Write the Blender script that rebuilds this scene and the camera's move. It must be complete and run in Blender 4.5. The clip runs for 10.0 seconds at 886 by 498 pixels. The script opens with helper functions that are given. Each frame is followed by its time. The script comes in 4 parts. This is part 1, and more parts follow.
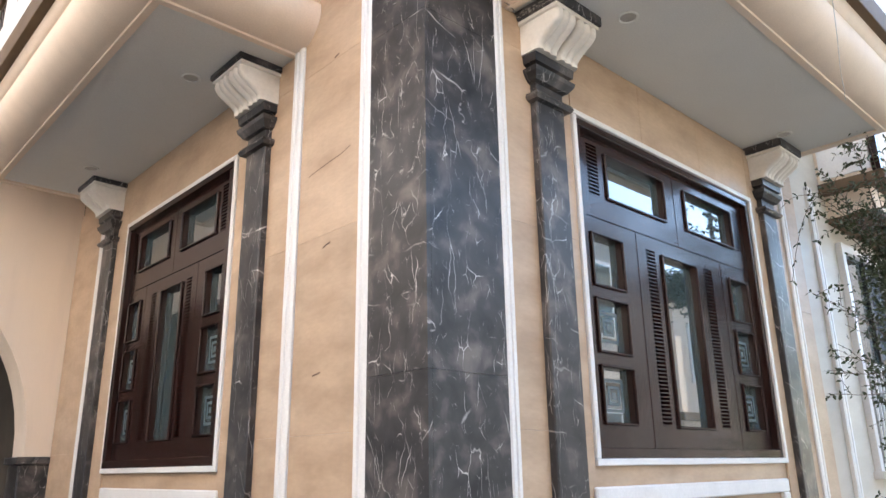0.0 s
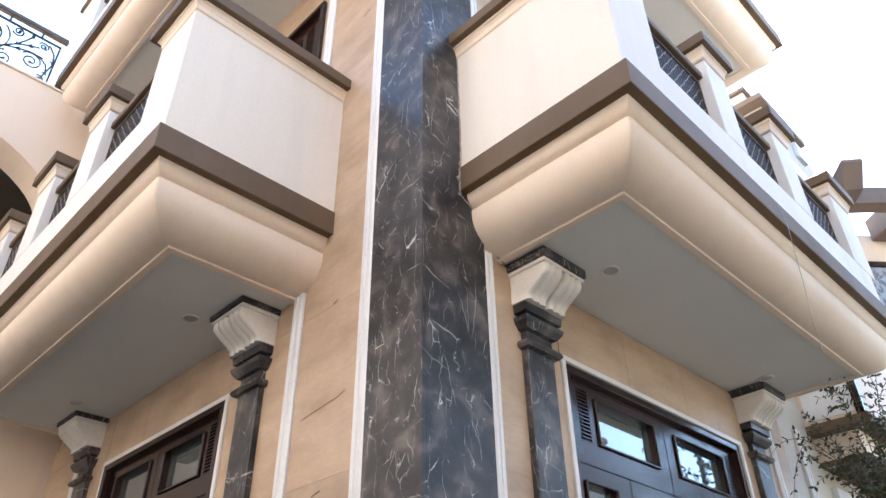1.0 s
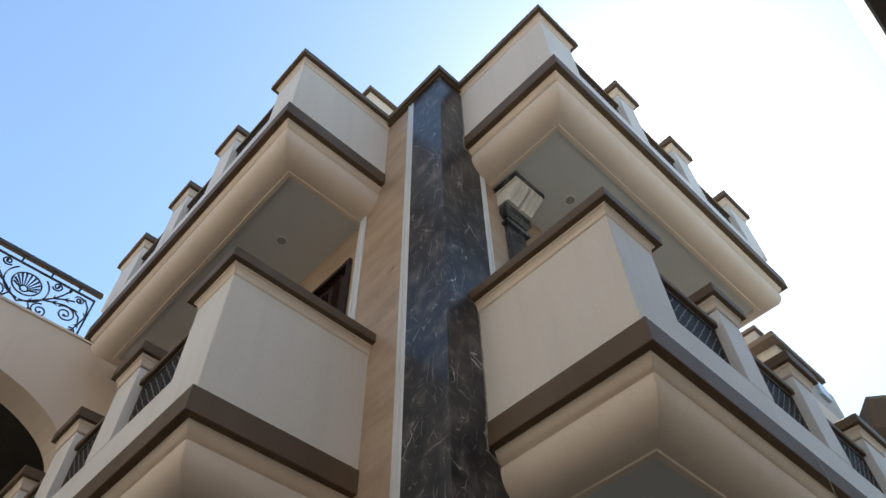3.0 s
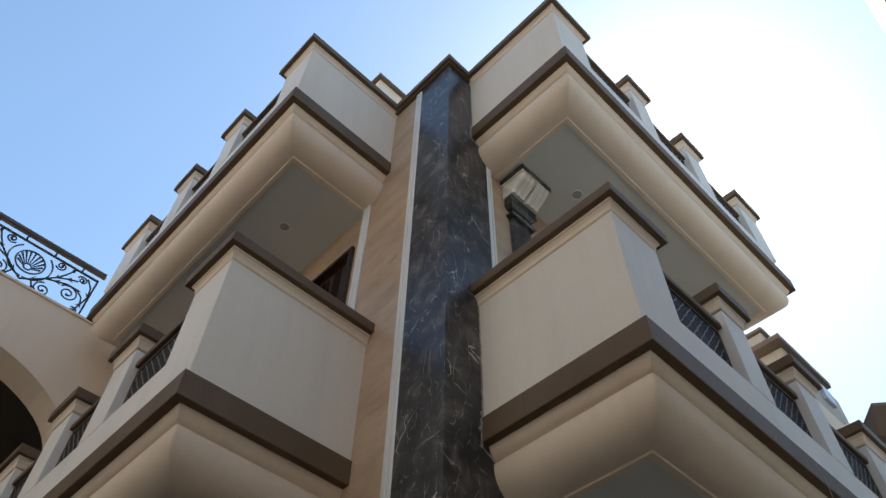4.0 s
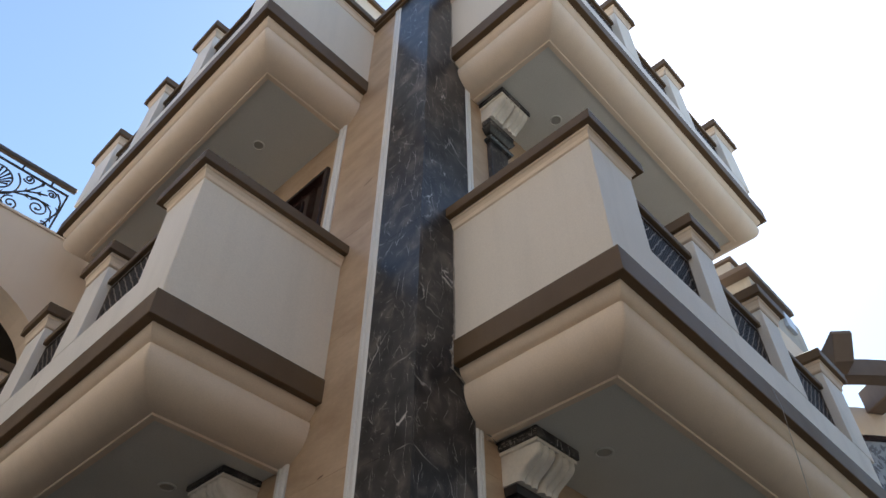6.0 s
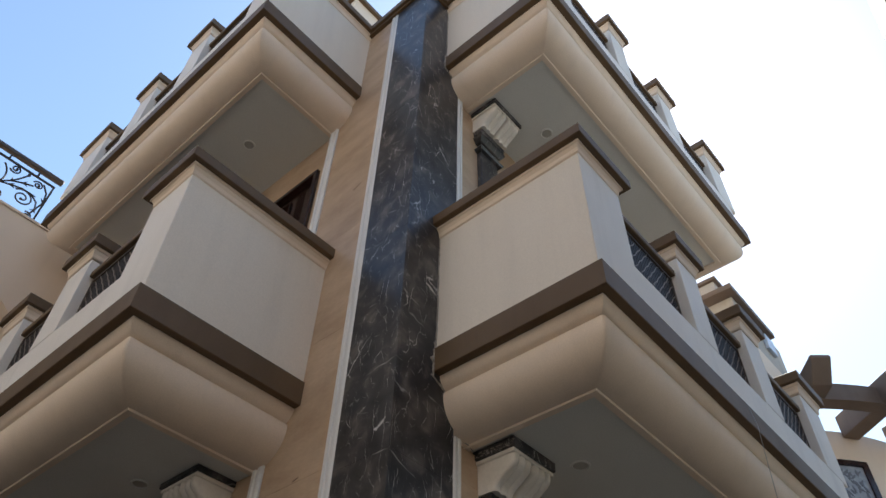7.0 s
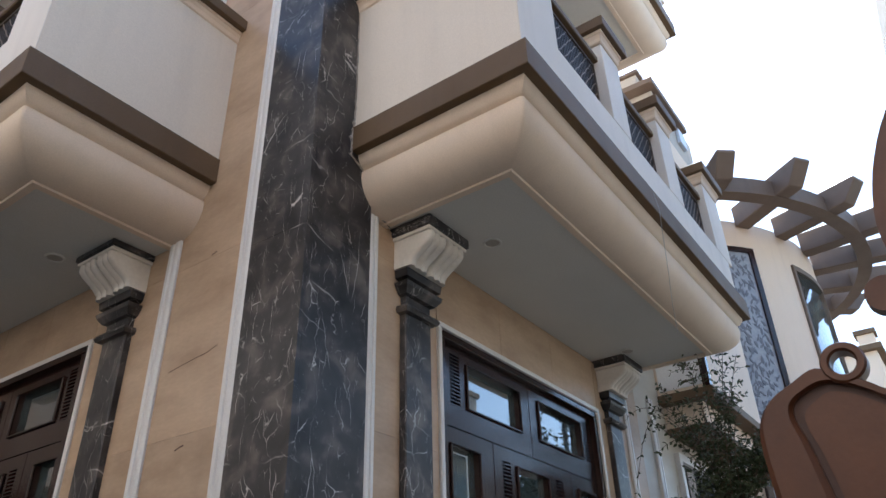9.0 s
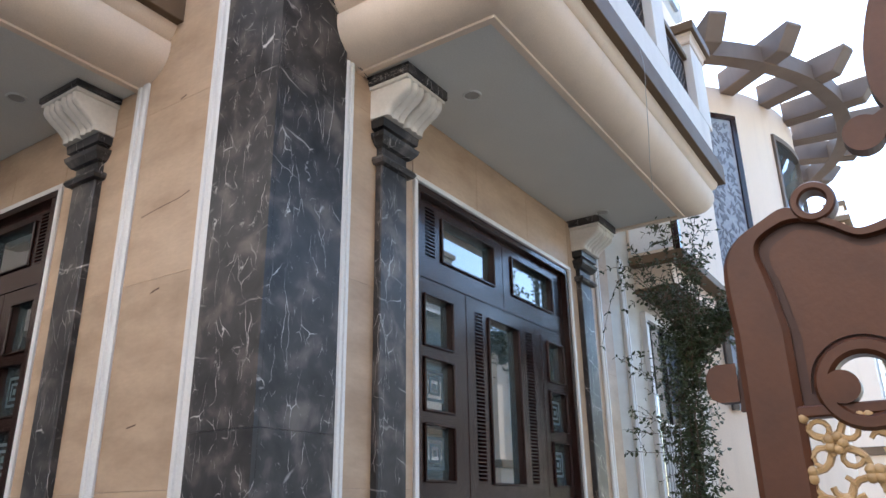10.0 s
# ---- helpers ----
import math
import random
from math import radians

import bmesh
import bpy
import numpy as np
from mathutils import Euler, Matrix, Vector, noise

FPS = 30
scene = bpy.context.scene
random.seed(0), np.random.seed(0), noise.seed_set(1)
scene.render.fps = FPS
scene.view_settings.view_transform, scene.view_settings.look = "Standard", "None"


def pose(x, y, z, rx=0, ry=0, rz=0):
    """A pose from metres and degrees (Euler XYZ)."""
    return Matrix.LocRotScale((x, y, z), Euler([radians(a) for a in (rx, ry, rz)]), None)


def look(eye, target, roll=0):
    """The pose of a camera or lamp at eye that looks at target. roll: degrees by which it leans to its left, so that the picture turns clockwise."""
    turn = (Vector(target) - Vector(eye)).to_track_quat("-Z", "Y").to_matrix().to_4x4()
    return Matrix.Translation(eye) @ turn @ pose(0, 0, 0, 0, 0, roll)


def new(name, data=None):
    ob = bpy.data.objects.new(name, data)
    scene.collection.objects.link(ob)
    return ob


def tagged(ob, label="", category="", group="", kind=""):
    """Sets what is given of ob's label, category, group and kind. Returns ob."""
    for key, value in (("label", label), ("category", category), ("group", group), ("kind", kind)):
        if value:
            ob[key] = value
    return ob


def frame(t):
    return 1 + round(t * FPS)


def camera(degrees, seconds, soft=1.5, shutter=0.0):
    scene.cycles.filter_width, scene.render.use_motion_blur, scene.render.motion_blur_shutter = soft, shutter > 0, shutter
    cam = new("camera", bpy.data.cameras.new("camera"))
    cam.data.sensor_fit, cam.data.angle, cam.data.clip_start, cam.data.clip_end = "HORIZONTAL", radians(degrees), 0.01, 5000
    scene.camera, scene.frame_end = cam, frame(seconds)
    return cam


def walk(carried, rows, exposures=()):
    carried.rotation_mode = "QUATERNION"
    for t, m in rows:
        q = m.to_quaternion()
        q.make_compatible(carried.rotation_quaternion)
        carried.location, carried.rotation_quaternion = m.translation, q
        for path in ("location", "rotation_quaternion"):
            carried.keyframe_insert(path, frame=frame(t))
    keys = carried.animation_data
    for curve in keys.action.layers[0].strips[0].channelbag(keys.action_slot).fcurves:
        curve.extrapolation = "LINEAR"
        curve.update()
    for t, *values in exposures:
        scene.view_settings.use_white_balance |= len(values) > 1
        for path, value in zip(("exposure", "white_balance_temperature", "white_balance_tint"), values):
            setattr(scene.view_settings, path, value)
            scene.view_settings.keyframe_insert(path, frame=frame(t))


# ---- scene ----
cam = camera(62.7, 10.0)
PATH = [
    (0, (-1.817, -2.031, 1.521), (-0.507, -0.634, 2.099), -0.9),
    (0.5, (-1.894, -2.028, 1.555), (-0.656, -0.761, 2.483), -1.1),
    (1, (-1.935, -2.066, 1.575), (-0.767, -0.902, 2.706), -1.0),
    (1.5, (-1.997, -2.113, 1.635), (-0.925, -1.051, 2.947), -1.0),
    (2, (-2.044, -2.118, 1.644), (-1.071, -1.14, 3.092), -1.6),
    (2.5, (-2.076, -2.11, 1.624), (-1.207, -1.228, 3.195), -1.6),
    (2.7, (-2.082, -2.099, 1.624), (-1.223, -1.237, 3.211), -2.0),
    (3.8, (-2.042, -2.132, 1.634), (-1.211, -1.235, 3.217), 1.1),
    (4, (-2.018, -2.111, 1.675), (-1.173, -1.213, 3.249), 1.2),
    (4.5, (-2.012, -2.114, 1.689), (-1.168, -1.216, 3.264), 1.0),
    (5, (-2.006, -2.102, 1.672), (-1.079, -1.154, 3.169), 0.3),
    (5.5, (-2.012, -2.111, 1.678), (-1.012, -1.127, 3.104), 0.1),
    (5.7, (-2.014, -2.119, 1.688), (-1.008, -1.141, 3.113), 0.1),
    (6.8, (-2.02, -2.132, 1.694), (-1.015, -1.198, 3.15), 1.5),
    (7, (-2.009, -2.133, 1.679), (-0.993, -1.203, 3.13), 1.8),
    (7.5, (-2.009, -2.125, 1.673), (-0.937, -1.231, 3.105), 1.0),
    (8, (-1.991, -2.13, 1.647), (-0.747, -1.194, 2.903), -0.6),
    (8.5, (-1.968, -2.12, 1.646), (-0.602, -1.162, 2.749), -1.4),
    (9, (-1.955, -2.122, 1.629), (-0.538, -1.135, 2.639), -1.7),
    (9.5, (-1.933, -2.104, 1.612), (-0.439, -1.083, 2.463), -1.2),
    (10, (-1.904, -2.103, 1.582), (-0.331, -1.069, 2.256), -0.9),
]
EXPOSURES = [(0, 2.95, 6150, 10), (1, 2.58, 6100, 10), (1.5, 2.12, 6100, 10), (2, 1.58, 6100, 9), (2.5, 1.12, 6150, 5), (4, 0.68, 6200, 3), (5.5, 0.86, 6300, 6), (7, 0.82, 6300, 7), (7.5, 0.76, 6200, 7), (8, 0.74, 6100, 8), (8.5, 1.08, 6000, 9), (9, 1.52, 5950, 9), (10, 2.25, 5800, 9)]
walk(cam, [(t, look(eye, target, roll)) for t, eye, target, roll in PATH], EXPOSURES)


# ---- light ----
SUN_DIR = Vector((0.56, 0.15, 0.82)).normalized()
world = bpy.data.worlds.new("sky")
scene.world = world
world.use_nodes = True
wn = world.node_tree.nodes
sky = wn.new("ShaderNodeTexSky")
sky.sky_type = "NISHITA"
sky.sun_disc = False
sky.sun_elevation = math.asin(SUN_DIR.z)
sky.sun_rotation = math.atan2(SUN_DIR.x, SUN_DIR.y)
sky.air_density, sky.dust_density, sky.ozone_density = 1.2, 0.4, 0.15
world.node_tree.links.new(sky.outputs[0], wn["Background"].inputs[0])
wn["Background"].inputs[1].default_value = 0.15
sun_data = bpy.data.lights.new("sun", "SUN")
sun_data.energy, sun_data.angle, sun_data.color = 4.8, radians(0.6), (1.0, 0.95, 0.86)
sun = new("sun", sun_data)
sun.matrix_world = look(SUN_DIR * 50, (0, 0, 0))


# ---- materials ----
def material(name, base, rough=0.6, metal=0.0, dark=None, scale=3.0, amount=0.5, bump=0.1, fine=60.0, stretch=(1, 1, 1), ior=1.5, stain=0.0, piece=0.0):
    """A painted or stone surface: two scales of colour change, fine relief, and a little change from piece to piece."""
    m = bpy.data.materials.new(name)
    m.use_nodes = True
    nt = m.node_tree
    n, l = nt.nodes, nt.links
    b = n["Principled BSDF"]
    b.inputs["Metallic"].default_value = metal
    b.inputs["IOR"].default_value = ior
    geo = n.new("ShaderNodeNewGeometry")
    mp = n.new("ShaderNodeMapping")
    mp.inputs["Scale"].default_value = stretch
    l.new(geo.outputs["Position"], mp.inputs["Vector"])
    big, small = n.new("ShaderNodeTexNoise"), n.new("ShaderNodeTexNoise")
    for t, s, d in ((big, scale, 6), (small, fine, 3)):
        t.inputs["Scale"].default_value = s
        t.inputs["Detail"].default_value = d
        l.new(mp.outputs[0], t.inputs["Vector"])
    ramp = n.new("ShaderNodeMapRange")
    ramp.inputs["From Min"].default_value, ramp.inputs["From Max"].default_value = 0.35, 0.7
    ramp.inputs["To Max"].default_value = amount
    l.new(big.outputs[0], ramp.inputs[0])
    mix = n.new("ShaderNodeMix")
    mix.data_type = "RGBA"
    mix.inputs["A"].default_value = (*base, 1)
    mix.inputs["B"].default_value = (*(dark or [c * 0.75 for c in base]), 1)
    l.new(ramp.outputs[0], mix.inputs["Factor"])
    last = mix.outputs["Result"]
    grain = n.new("ShaderNodeMix")
    grain.data_type, grain.blend_type = "RGBA", "MULTIPLY"
    g = n.new("ShaderNodeMapRange")
    g.inputs["To Min"].default_value, g.inputs["To Max"].default_value = 0.88, 1.1
    l.new(small.outputs[0], g.inputs[0])
    grain.inputs["Factor"].default_value = 1
    l.new(last, grain.inputs["A"])
    l.new(g.outputs[0], grain.inputs["B"])
    last = grain.outputs["Result"]
    if stain:
        st = n.new("ShaderNodeTexNoise")
        sm = n.new("ShaderNodeMapping")
        sm.inputs["Scale"].default_value = (5, 5, 0.5)
        l.new(geo.outputs["Position"], sm.inputs["Vector"])
        l.new(sm.outputs[0], st.inputs["Vector"])
        st.inputs["Scale"].default_value, st.inputs["Detail"].default_value = 1.6, 8
        sr = n.new("ShaderNodeMapRange")
        sr.inputs["From Min"].default_value, sr.inputs["From Max"].default_value = 0.5, 0.75
        sr.inputs["To Min"].default_value, sr.inputs["To Max"].default_value = 1.0, 1 - stain
        l.new(st.outputs[0], sr.inputs[0])
        sx = n.new("ShaderNodeMix")
        sx.data_type, sx.blend_type = "RGBA", "MULTIPLY"
        sx.inputs["Factor"].default_value = 1
        l.new(last, sx.inputs["A"])
        l.new(sr.outputs[0], sx.inputs["B"])
        last = sx.outputs["Result"]
    if piece:
        info = n.new("ShaderNodeObjectInfo")
        pr = n.new("ShaderNodeMapRange")
        pr.inputs["To Min"].default_value, pr.inputs["To Max"].default_value = 1 - piece, 1 + piece
        l.new(info.outputs["Random"], pr.inputs[0])
        px = n.new("ShaderNodeMix")
        px.data_type, px.blend_type = "RGBA", "MULTIPLY"
        px.inputs["Factor"].default_value = 1
        l.new(last, px.inputs["A"])
        l.new(pr.outputs[0], px.inputs["B"])
        last = px.outputs["Result"]
    l.new(last, b.inputs["Base Color"])
    rr = n.new("ShaderNodeMapRange")
    rr.inputs["To Min"].default_value, rr.inputs["To Max"].default_value = rough * 0.8, min(1, rough * 1.2)
    l.new(big.outputs[0], rr.inputs[0])
    l.new(rr.outputs[0], b.inputs["Roughness"])
    if bump:
        bp = n.new("ShaderNodeBump")
        bp.inputs["Strength"].default_value, bp.inputs["Distance"].default_value = bump, 0.004
        l.new(small.outputs[0], bp.inputs["Height"])
        l.new(bp.outputs[0], b.inputs["Normal"])
    return m


def marble_material():
    """Polished near-black marble with brown-grey clouds and thin broken white veins."""
    m = bpy.data.materials.new("dark_marble")
    m.use_nodes = True
    nt = m.node_tree
    n, l = nt.nodes, nt.links
    b = n["Principled BSDF"]
    b.inputs["Specular IOR Level"].default_value = 0.42
    geo = n.new("ShaderNodeNewGeometry")
    cloud = n.new("ShaderNodeTexNoise")
    cloud.inputs["Scale"].default_value, cloud.inputs["Detail"].default_value, cloud.inputs["Distortion"].default_value = 6.5, 9, 0.4
    l.new(geo.outputs["Position"], cloud.inputs["Vector"])
    cr = n.new("ShaderNodeValToRGB")
    cr.color_ramp.elements[0].position, cr.color_ramp.elements[0].color = 0.3, (0.013, 0.013, 0.015, 1)
    cr.color_ramp.elements[1].position, cr.color_ramp.elements[1].color = 0.72, (0.150, 0.128, 0.116, 1)
    mid = cr.color_ramp.elements.new(0.52)
    mid.color = (0.040, 0.038, 0.039, 1)
    l.new(cloud.outputs[0], cr.inputs[0])
    last = cr.outputs[0]
    warp = n.new("ShaderNodeTexNoise")
    warp.inputs["Scale"].default_value, warp.inputs["Detail"].default_value = 3.5, 5
    l.new(geo.outputs["Position"], warp.inputs["Vector"])
    for s, width, low, strength, squash in ((4.2, 0.008, 0.49, 0.92, (2.0, 2.0, 0.24)), (9.0, 0.013, 0.51, 0.84, (1.5, 1.5, 0.42)), (17.0, 0.018, 0.555, 0.74, (1.2, 1.2, 0.6)), (34.0, 0.024, 0.60, 0.5, (1.1, 1.1, 0.8))):
        wv = n.new("ShaderNodeMix")
        wv.data_type = "VECTOR"
        wv.inputs["Factor"].default_value = 0.11
        l.new(geo.outputs["Position"], wv.inputs["A"])
        l.new(warp.outputs["Color"], wv.inputs["B"])
        mp = n.new("ShaderNodeMapping")
        mp.inputs["Scale"].default_value = squash
        mp.inputs["Rotation"].default_value = (0.3, 0.35, 0.2)
        l.new(wv.outputs["Result"], mp.inputs["Vector"])
        vor = n.new("ShaderNodeTexVoronoi")
        vor.feature = "DISTANCE_TO_EDGE"
        vor.inputs["Scale"].default_value = s
        l.new(mp.outputs[0], vor.inputs["Vector"])
        line = n.new("ShaderNodeMapRange")
        line.inputs["From Min"].default_value, line.inputs["From Max"].default_value = 0.0, width
        line.inputs["To Min"].default_value, line.inputs["To Max"].default_value = strength, 0.0
        l.new(vor.outputs["Distance"], line.inputs[0])
        gate_noise = n.new("ShaderNodeTexNoise")
        gate_noise.inputs["Scale"].default_value, gate_noise.inputs["Detail"].default_value = s * 0.9, 4
        l.new(geo.outputs["Position"], gate_noise.inputs["Vector"])
        on = n.new("ShaderNodeMapRange")
        on.inputs["From Min"].default_value, on.inputs["From Max"].default_value = low, low + 0.14
        l.new(gate_noise.outputs[0], on.inputs[0])
        mul = n.new("ShaderNodeMath")
        mul.operation = "MULTIPLY"
        l.new(line.outputs[0], mul.inputs[0])
        l.new(on.outputs[0], mul.inputs[1])
        mix = n.new("ShaderNodeMix")
        mix.data_type = "RGBA"
        mix.inputs["B"].default_value = (0.74, 0.71, 0.68, 1)
        l.new(mul.outputs[0], mix.inputs["Factor"])
        l.new(last, mix.inputs["A"])
        last = mix.outputs["Result"]
    for s, turn, low, strength in ((1.3, (0.25, 1.25, 0.3), 0.545, 0.5), (2.3, (-0.2, 1.35, 0.8), 0.56, 0.45)):
        mp = n.new("ShaderNodeMapping")
        mp.inputs["Rotation"].default_value = turn
        l.new(geo.outputs["Position"], mp.inputs["Vector"])
        wave = n.new("ShaderNodeTexWave")
        wave.inputs["Scale"].default_value, wave.inputs["Distortion"].default_value = s, 3.0
        wave.inputs["Detail"].default_value, wave.inputs["Detail Scale"].default_value, wave.inputs["Detail Roughness"].default_value = 3, 1.6, 0.55
        l.new(mp.outputs[0], wave.inputs["Vector"])
        line = n.new("ShaderNodeMapRange")
        line.inputs["From Min"].default_value, line.inputs["From Max"].default_value = 0.9955, 1.0
        line.inputs["To Max"].default_value = strength
        l.new(wave.outputs["Fac"], line.inputs[0])
        cut = n.new("ShaderNodeTexNoise")
        cut.inputs["Scale"].default_value, cut.inputs["Detail"].default_value = 4.5, 3
        l.new(mp.outputs[0], cut.inputs["Vector"])
        on = n.new("ShaderNodeMapRange")
        on.inputs["From Min"].default_value, on.inputs["From Max"].default_value = low, low + 0.12
        l.new(cut.outputs[0], on.inputs[0])
        mul = n.new("ShaderNodeMath")
        mul.operation = "MULTIPLY"
        l.new(line.outputs[0], mul.inputs[0])
        l.new(on.outputs[0], mul.inputs[1])
        mix = n.new("ShaderNodeMix")
        mix.data_type = "RGBA"
        mix.inputs["B"].default_value = (0.6, 0.58, 0.55, 1)
        l.new(mul.outputs[0], mix.inputs["Factor"])
        l.new(last, mix.inputs["A"])
        last = mix.outputs["Result"]
    l.new(last, b.inputs["Base Color"])
    rough = n.new("ShaderNodeMapRange")
    rough.inputs["To Min"].default_value, rough.inputs["To Max"].default_value = 0.26, 0.42
    l.new(cloud.outputs[0], rough.inputs[0])
    l.new(rough.outputs[0], b.inputs["Roughness"])
    return m


CREAM = material("cream_paint", (0.79, 0.660, 0.530), 0.75, scale=1.2, amount=0.4, dark=(0.72, 0.59, 0.46), fine=140, bump=0.12, stain=0.06)
OFF_WHITE = material("off_white_paint", (0.76, 0.685, 0.585), 0.75, scale=1.2, amount=0.35, dark=(0.71, 0.63, 0.53), fine=140, bump=0.12, stain=0.06)
# unseen balcony floor, made pale to bounce light onto the soffits above
BOUNCE_FLOOR = material("pale_bounce_floor", (0.72, 0.69, 0.64), 0.4, scale=2, amount=0.3, fine=60)
WHITE_PAINT = material("white_paint", (0.80, 0.755, 0.695), 0.7, scale=1.5, amount=0.3, fine=140, bump=0.12, stain=0.08)
BROWN = material("brown_paint", (0.134, 0.083, 0.041), 0.66, scale=2.5, amount=0.6, dark=(0.100, 0.061, 0.030), fine=120, bump=0.12, stain=0.1)
GREY_SOFFIT = material("soffit_paint", (0.70, 0.695, 0.655), 0.8, scale=1.0, amount=0.4, fine=120, bump=0.08)
STONE = material("sandstone_cladding", (0.53, 0.39, 0.265), 0.42, scale=2.4, amount=0.95, dark=(0.395, 0.275, 0.178), fine=26, bump=0.15, stretch=(1.0, 1.0, 2.6), piece=0.07, stain=0.06)
PALE_STONE = material("pale_stone", (0.56, 0.52, 0.44), 0.5, scale=1.6, amount=0.6, dark=(0.47, 0.42, 0.34), fine=30, bump=0.15, stretch=(1.2, 1.2, 5))
MORTAR = material("mortar", (0.36, 0.28, 0.2), 0.9)
MORTAR_PALE = material("pale_cement", (0.42, 0.38, 0.33), 0.95, scale=30, amount=0.9, dark=(0.16, 0.14, 0.12), fine=90, bump=0.6)
MARBLE = marble_material()
TRIM = material("white_marble_trim", (0.74, 0.725, 0.70), 0.4, scale=4, amount=0.3, fine=80, bump=0.08, stain=0.06)
CAPITAL = material("capital_plaster", (0.74, 0.70, 0.64), 0.6, scale=6, amount=0.5, dark=(0.6, 0.55, 0.48), fine=50, bump=0.25)
WOOD = material("dark_wood", (0.028, 0.0125, 0.0105), 0.19, scale=2.0, amount=0.7, dark=(0.018, 0.008, 0.006), fine=30, bump=0.12, stretch=(6, 6, 1))
WOOD.node_tree.nodes["Principled BSDF"].inputs["Coat Weight"].default_value = 0.15
WOOD.node_tree.nodes["Principled BSDF"].inputs["Specular IOR Level"].default_value = 0.32
WOOD.node_tree.nodes["Principled BSDF"].inputs["Coat Roughness"].default_value = 0.08
IRON = material("dark_iron", (0.035, 0.03, 0.028), 0.45, metal=0.4)
SLAT = material("dark_brown_enamel", (0.022, 0.016, 0.013), 0.6)
WIRE = material("tan_enamel", (0.24, 0.19, 0.155), 0.6)
RAIL_IRON = material("bronze_iron", (0.10, 0.075, 0.058), 0.45, metal=0.3)
GATE_PAINT = material("gate_paint", (0.104, 0.034, 0.0125), 0.42, scale=9, amount=0.7, dark=(0.066, 0.023, 0.010), fine=90, bump=0.1)
# darker gate brown: paints shade in the grooves; also colours the stone cracks
GATE_DARK = material("groove_shade_and_crack_brown", (0.07, 0.028, 0.018), 0.5)
GOLD = material("gold_paint", (0.55, 0.37, 0.18), 0.45, metal=0.0, scale=20, amount=0.7, dark=(0.35, 0.2, 0.07), fine=70, bump=0.2)
# concrete darkened as if shaded, so less light bounces up
ROAD_MAT = material("shade_darkened_road", (0.07, 0.066, 0.06), 0.85, scale=0.8, amount=0.6, fine=40)
GREY_CONCRETE = material("grey_concrete", (0.42, 0.41, 0.40), 0.8, scale=1.5, amount=0.5, fine=40, stain=0.15)
PERGOLA = material("pergola_paint", (0.158, 0.113, 0.084), 0.65, scale=3, amount=0.5, fine=70, stain=0.1)
MOSAIC_BASE = material("mosaic_base", (0.34, 0.37, 0.42), 0.5, scale=14, amount=0.8, dark=(0.22, 0.25, 0.31), fine=60)
MOSAIC_DARK = material("mosaic_leaf", (0.15, 0.165, 0.20), 0.5)
LEAF = material("leaf", (0.06, 0.08, 0.03), 0.5, scale=12, amount=0.8, dark=(0.028, 0.042, 0.015), fine=60, bump=0)
BARK = material("bark", (0.13, 0.095, 0.065), 0.85, scale=14, amount=0.7, fine=60, bump=0.5)
LAMP_FACE = material("lamp_diffuser", (0.42, 0.40, 0.36), 0.35)
OLD_RENDER = material("old_render", (0.50, 0.455, 0.40), 0.85, scale=0.8, amount=0.6, fine=60, stain=0.2)
WARM_RENDER = material("warm_render", (0.68, 0.56, 0.465), 0.85, scale=0.8, amount=0.5, fine=60, stain=0.15)
# dark cladding for unseen ground floors, added to reduce bounce from below
BOUNCE_CUT = material("bounce_cut_stone", (0.13, 0.127, 0.122), 0.6, scale=3, amount=0.6, fine=40)
# near-dark base: shade of rooms, porch and slab underside put into the colour
SHADE_PAINT = material("shade_dark_paint", (0.10, 0.085, 0.07), 0.9)
ETCH = material("etched_glass", (0.085, 0.115, 0.125), 0.4)
BLUE_PANEL = material("pale_blue_panel", (0.55, 0.62, 0.72), 0.4)
WHITE_METAL = material("white_enamel", (0.8, 0.8, 0.8), 0.35)


def glass_material():
    m = bpy.data.materials.new("tinted_glass")
    m.use_nodes = True
    b = m.node_tree.nodes["Principled BSDF"]
    b.inputs["Base Color"].default_value = (0.075, 0.105, 0.11, 1)
    b.inputs["Roughness"].default_value = 0.02
    b.inputs["IOR"].default_value = 2.6
    b.inputs["Transmission Weight"].default_value = 0.35
    return m


GLASS = glass_material()


# ---- building helpers ----
def link(name, bm, mat, parent=None, label="", smooth=False):
    bmesh.ops.recalc_face_normals(bm, faces=bm.faces[:])
    me = bpy.data.meshes.new(name)
    bm.to_mesh(me)
    bm.free()
    me.materials.append(mat)
    if smooth:
        me.shade_smooth()
        me.set_sharp_from_angle(angle=radians(40))
    ob = new(name, me)
    if parent:
        ob.parent = parent
    if label:
        ob["label"] = label
    return ob


def part(name, bm, mat, parent, label="", smooth=False):
    return link(name, bm, mat, parent, label, smooth)


def thing(name, label, category, group="", kind="", at=(0, 0, 0)):
    e = new(name)
    e.location = at
    e.empty_display_size = 0.1
    return tagged(e, label, category, group, kind)


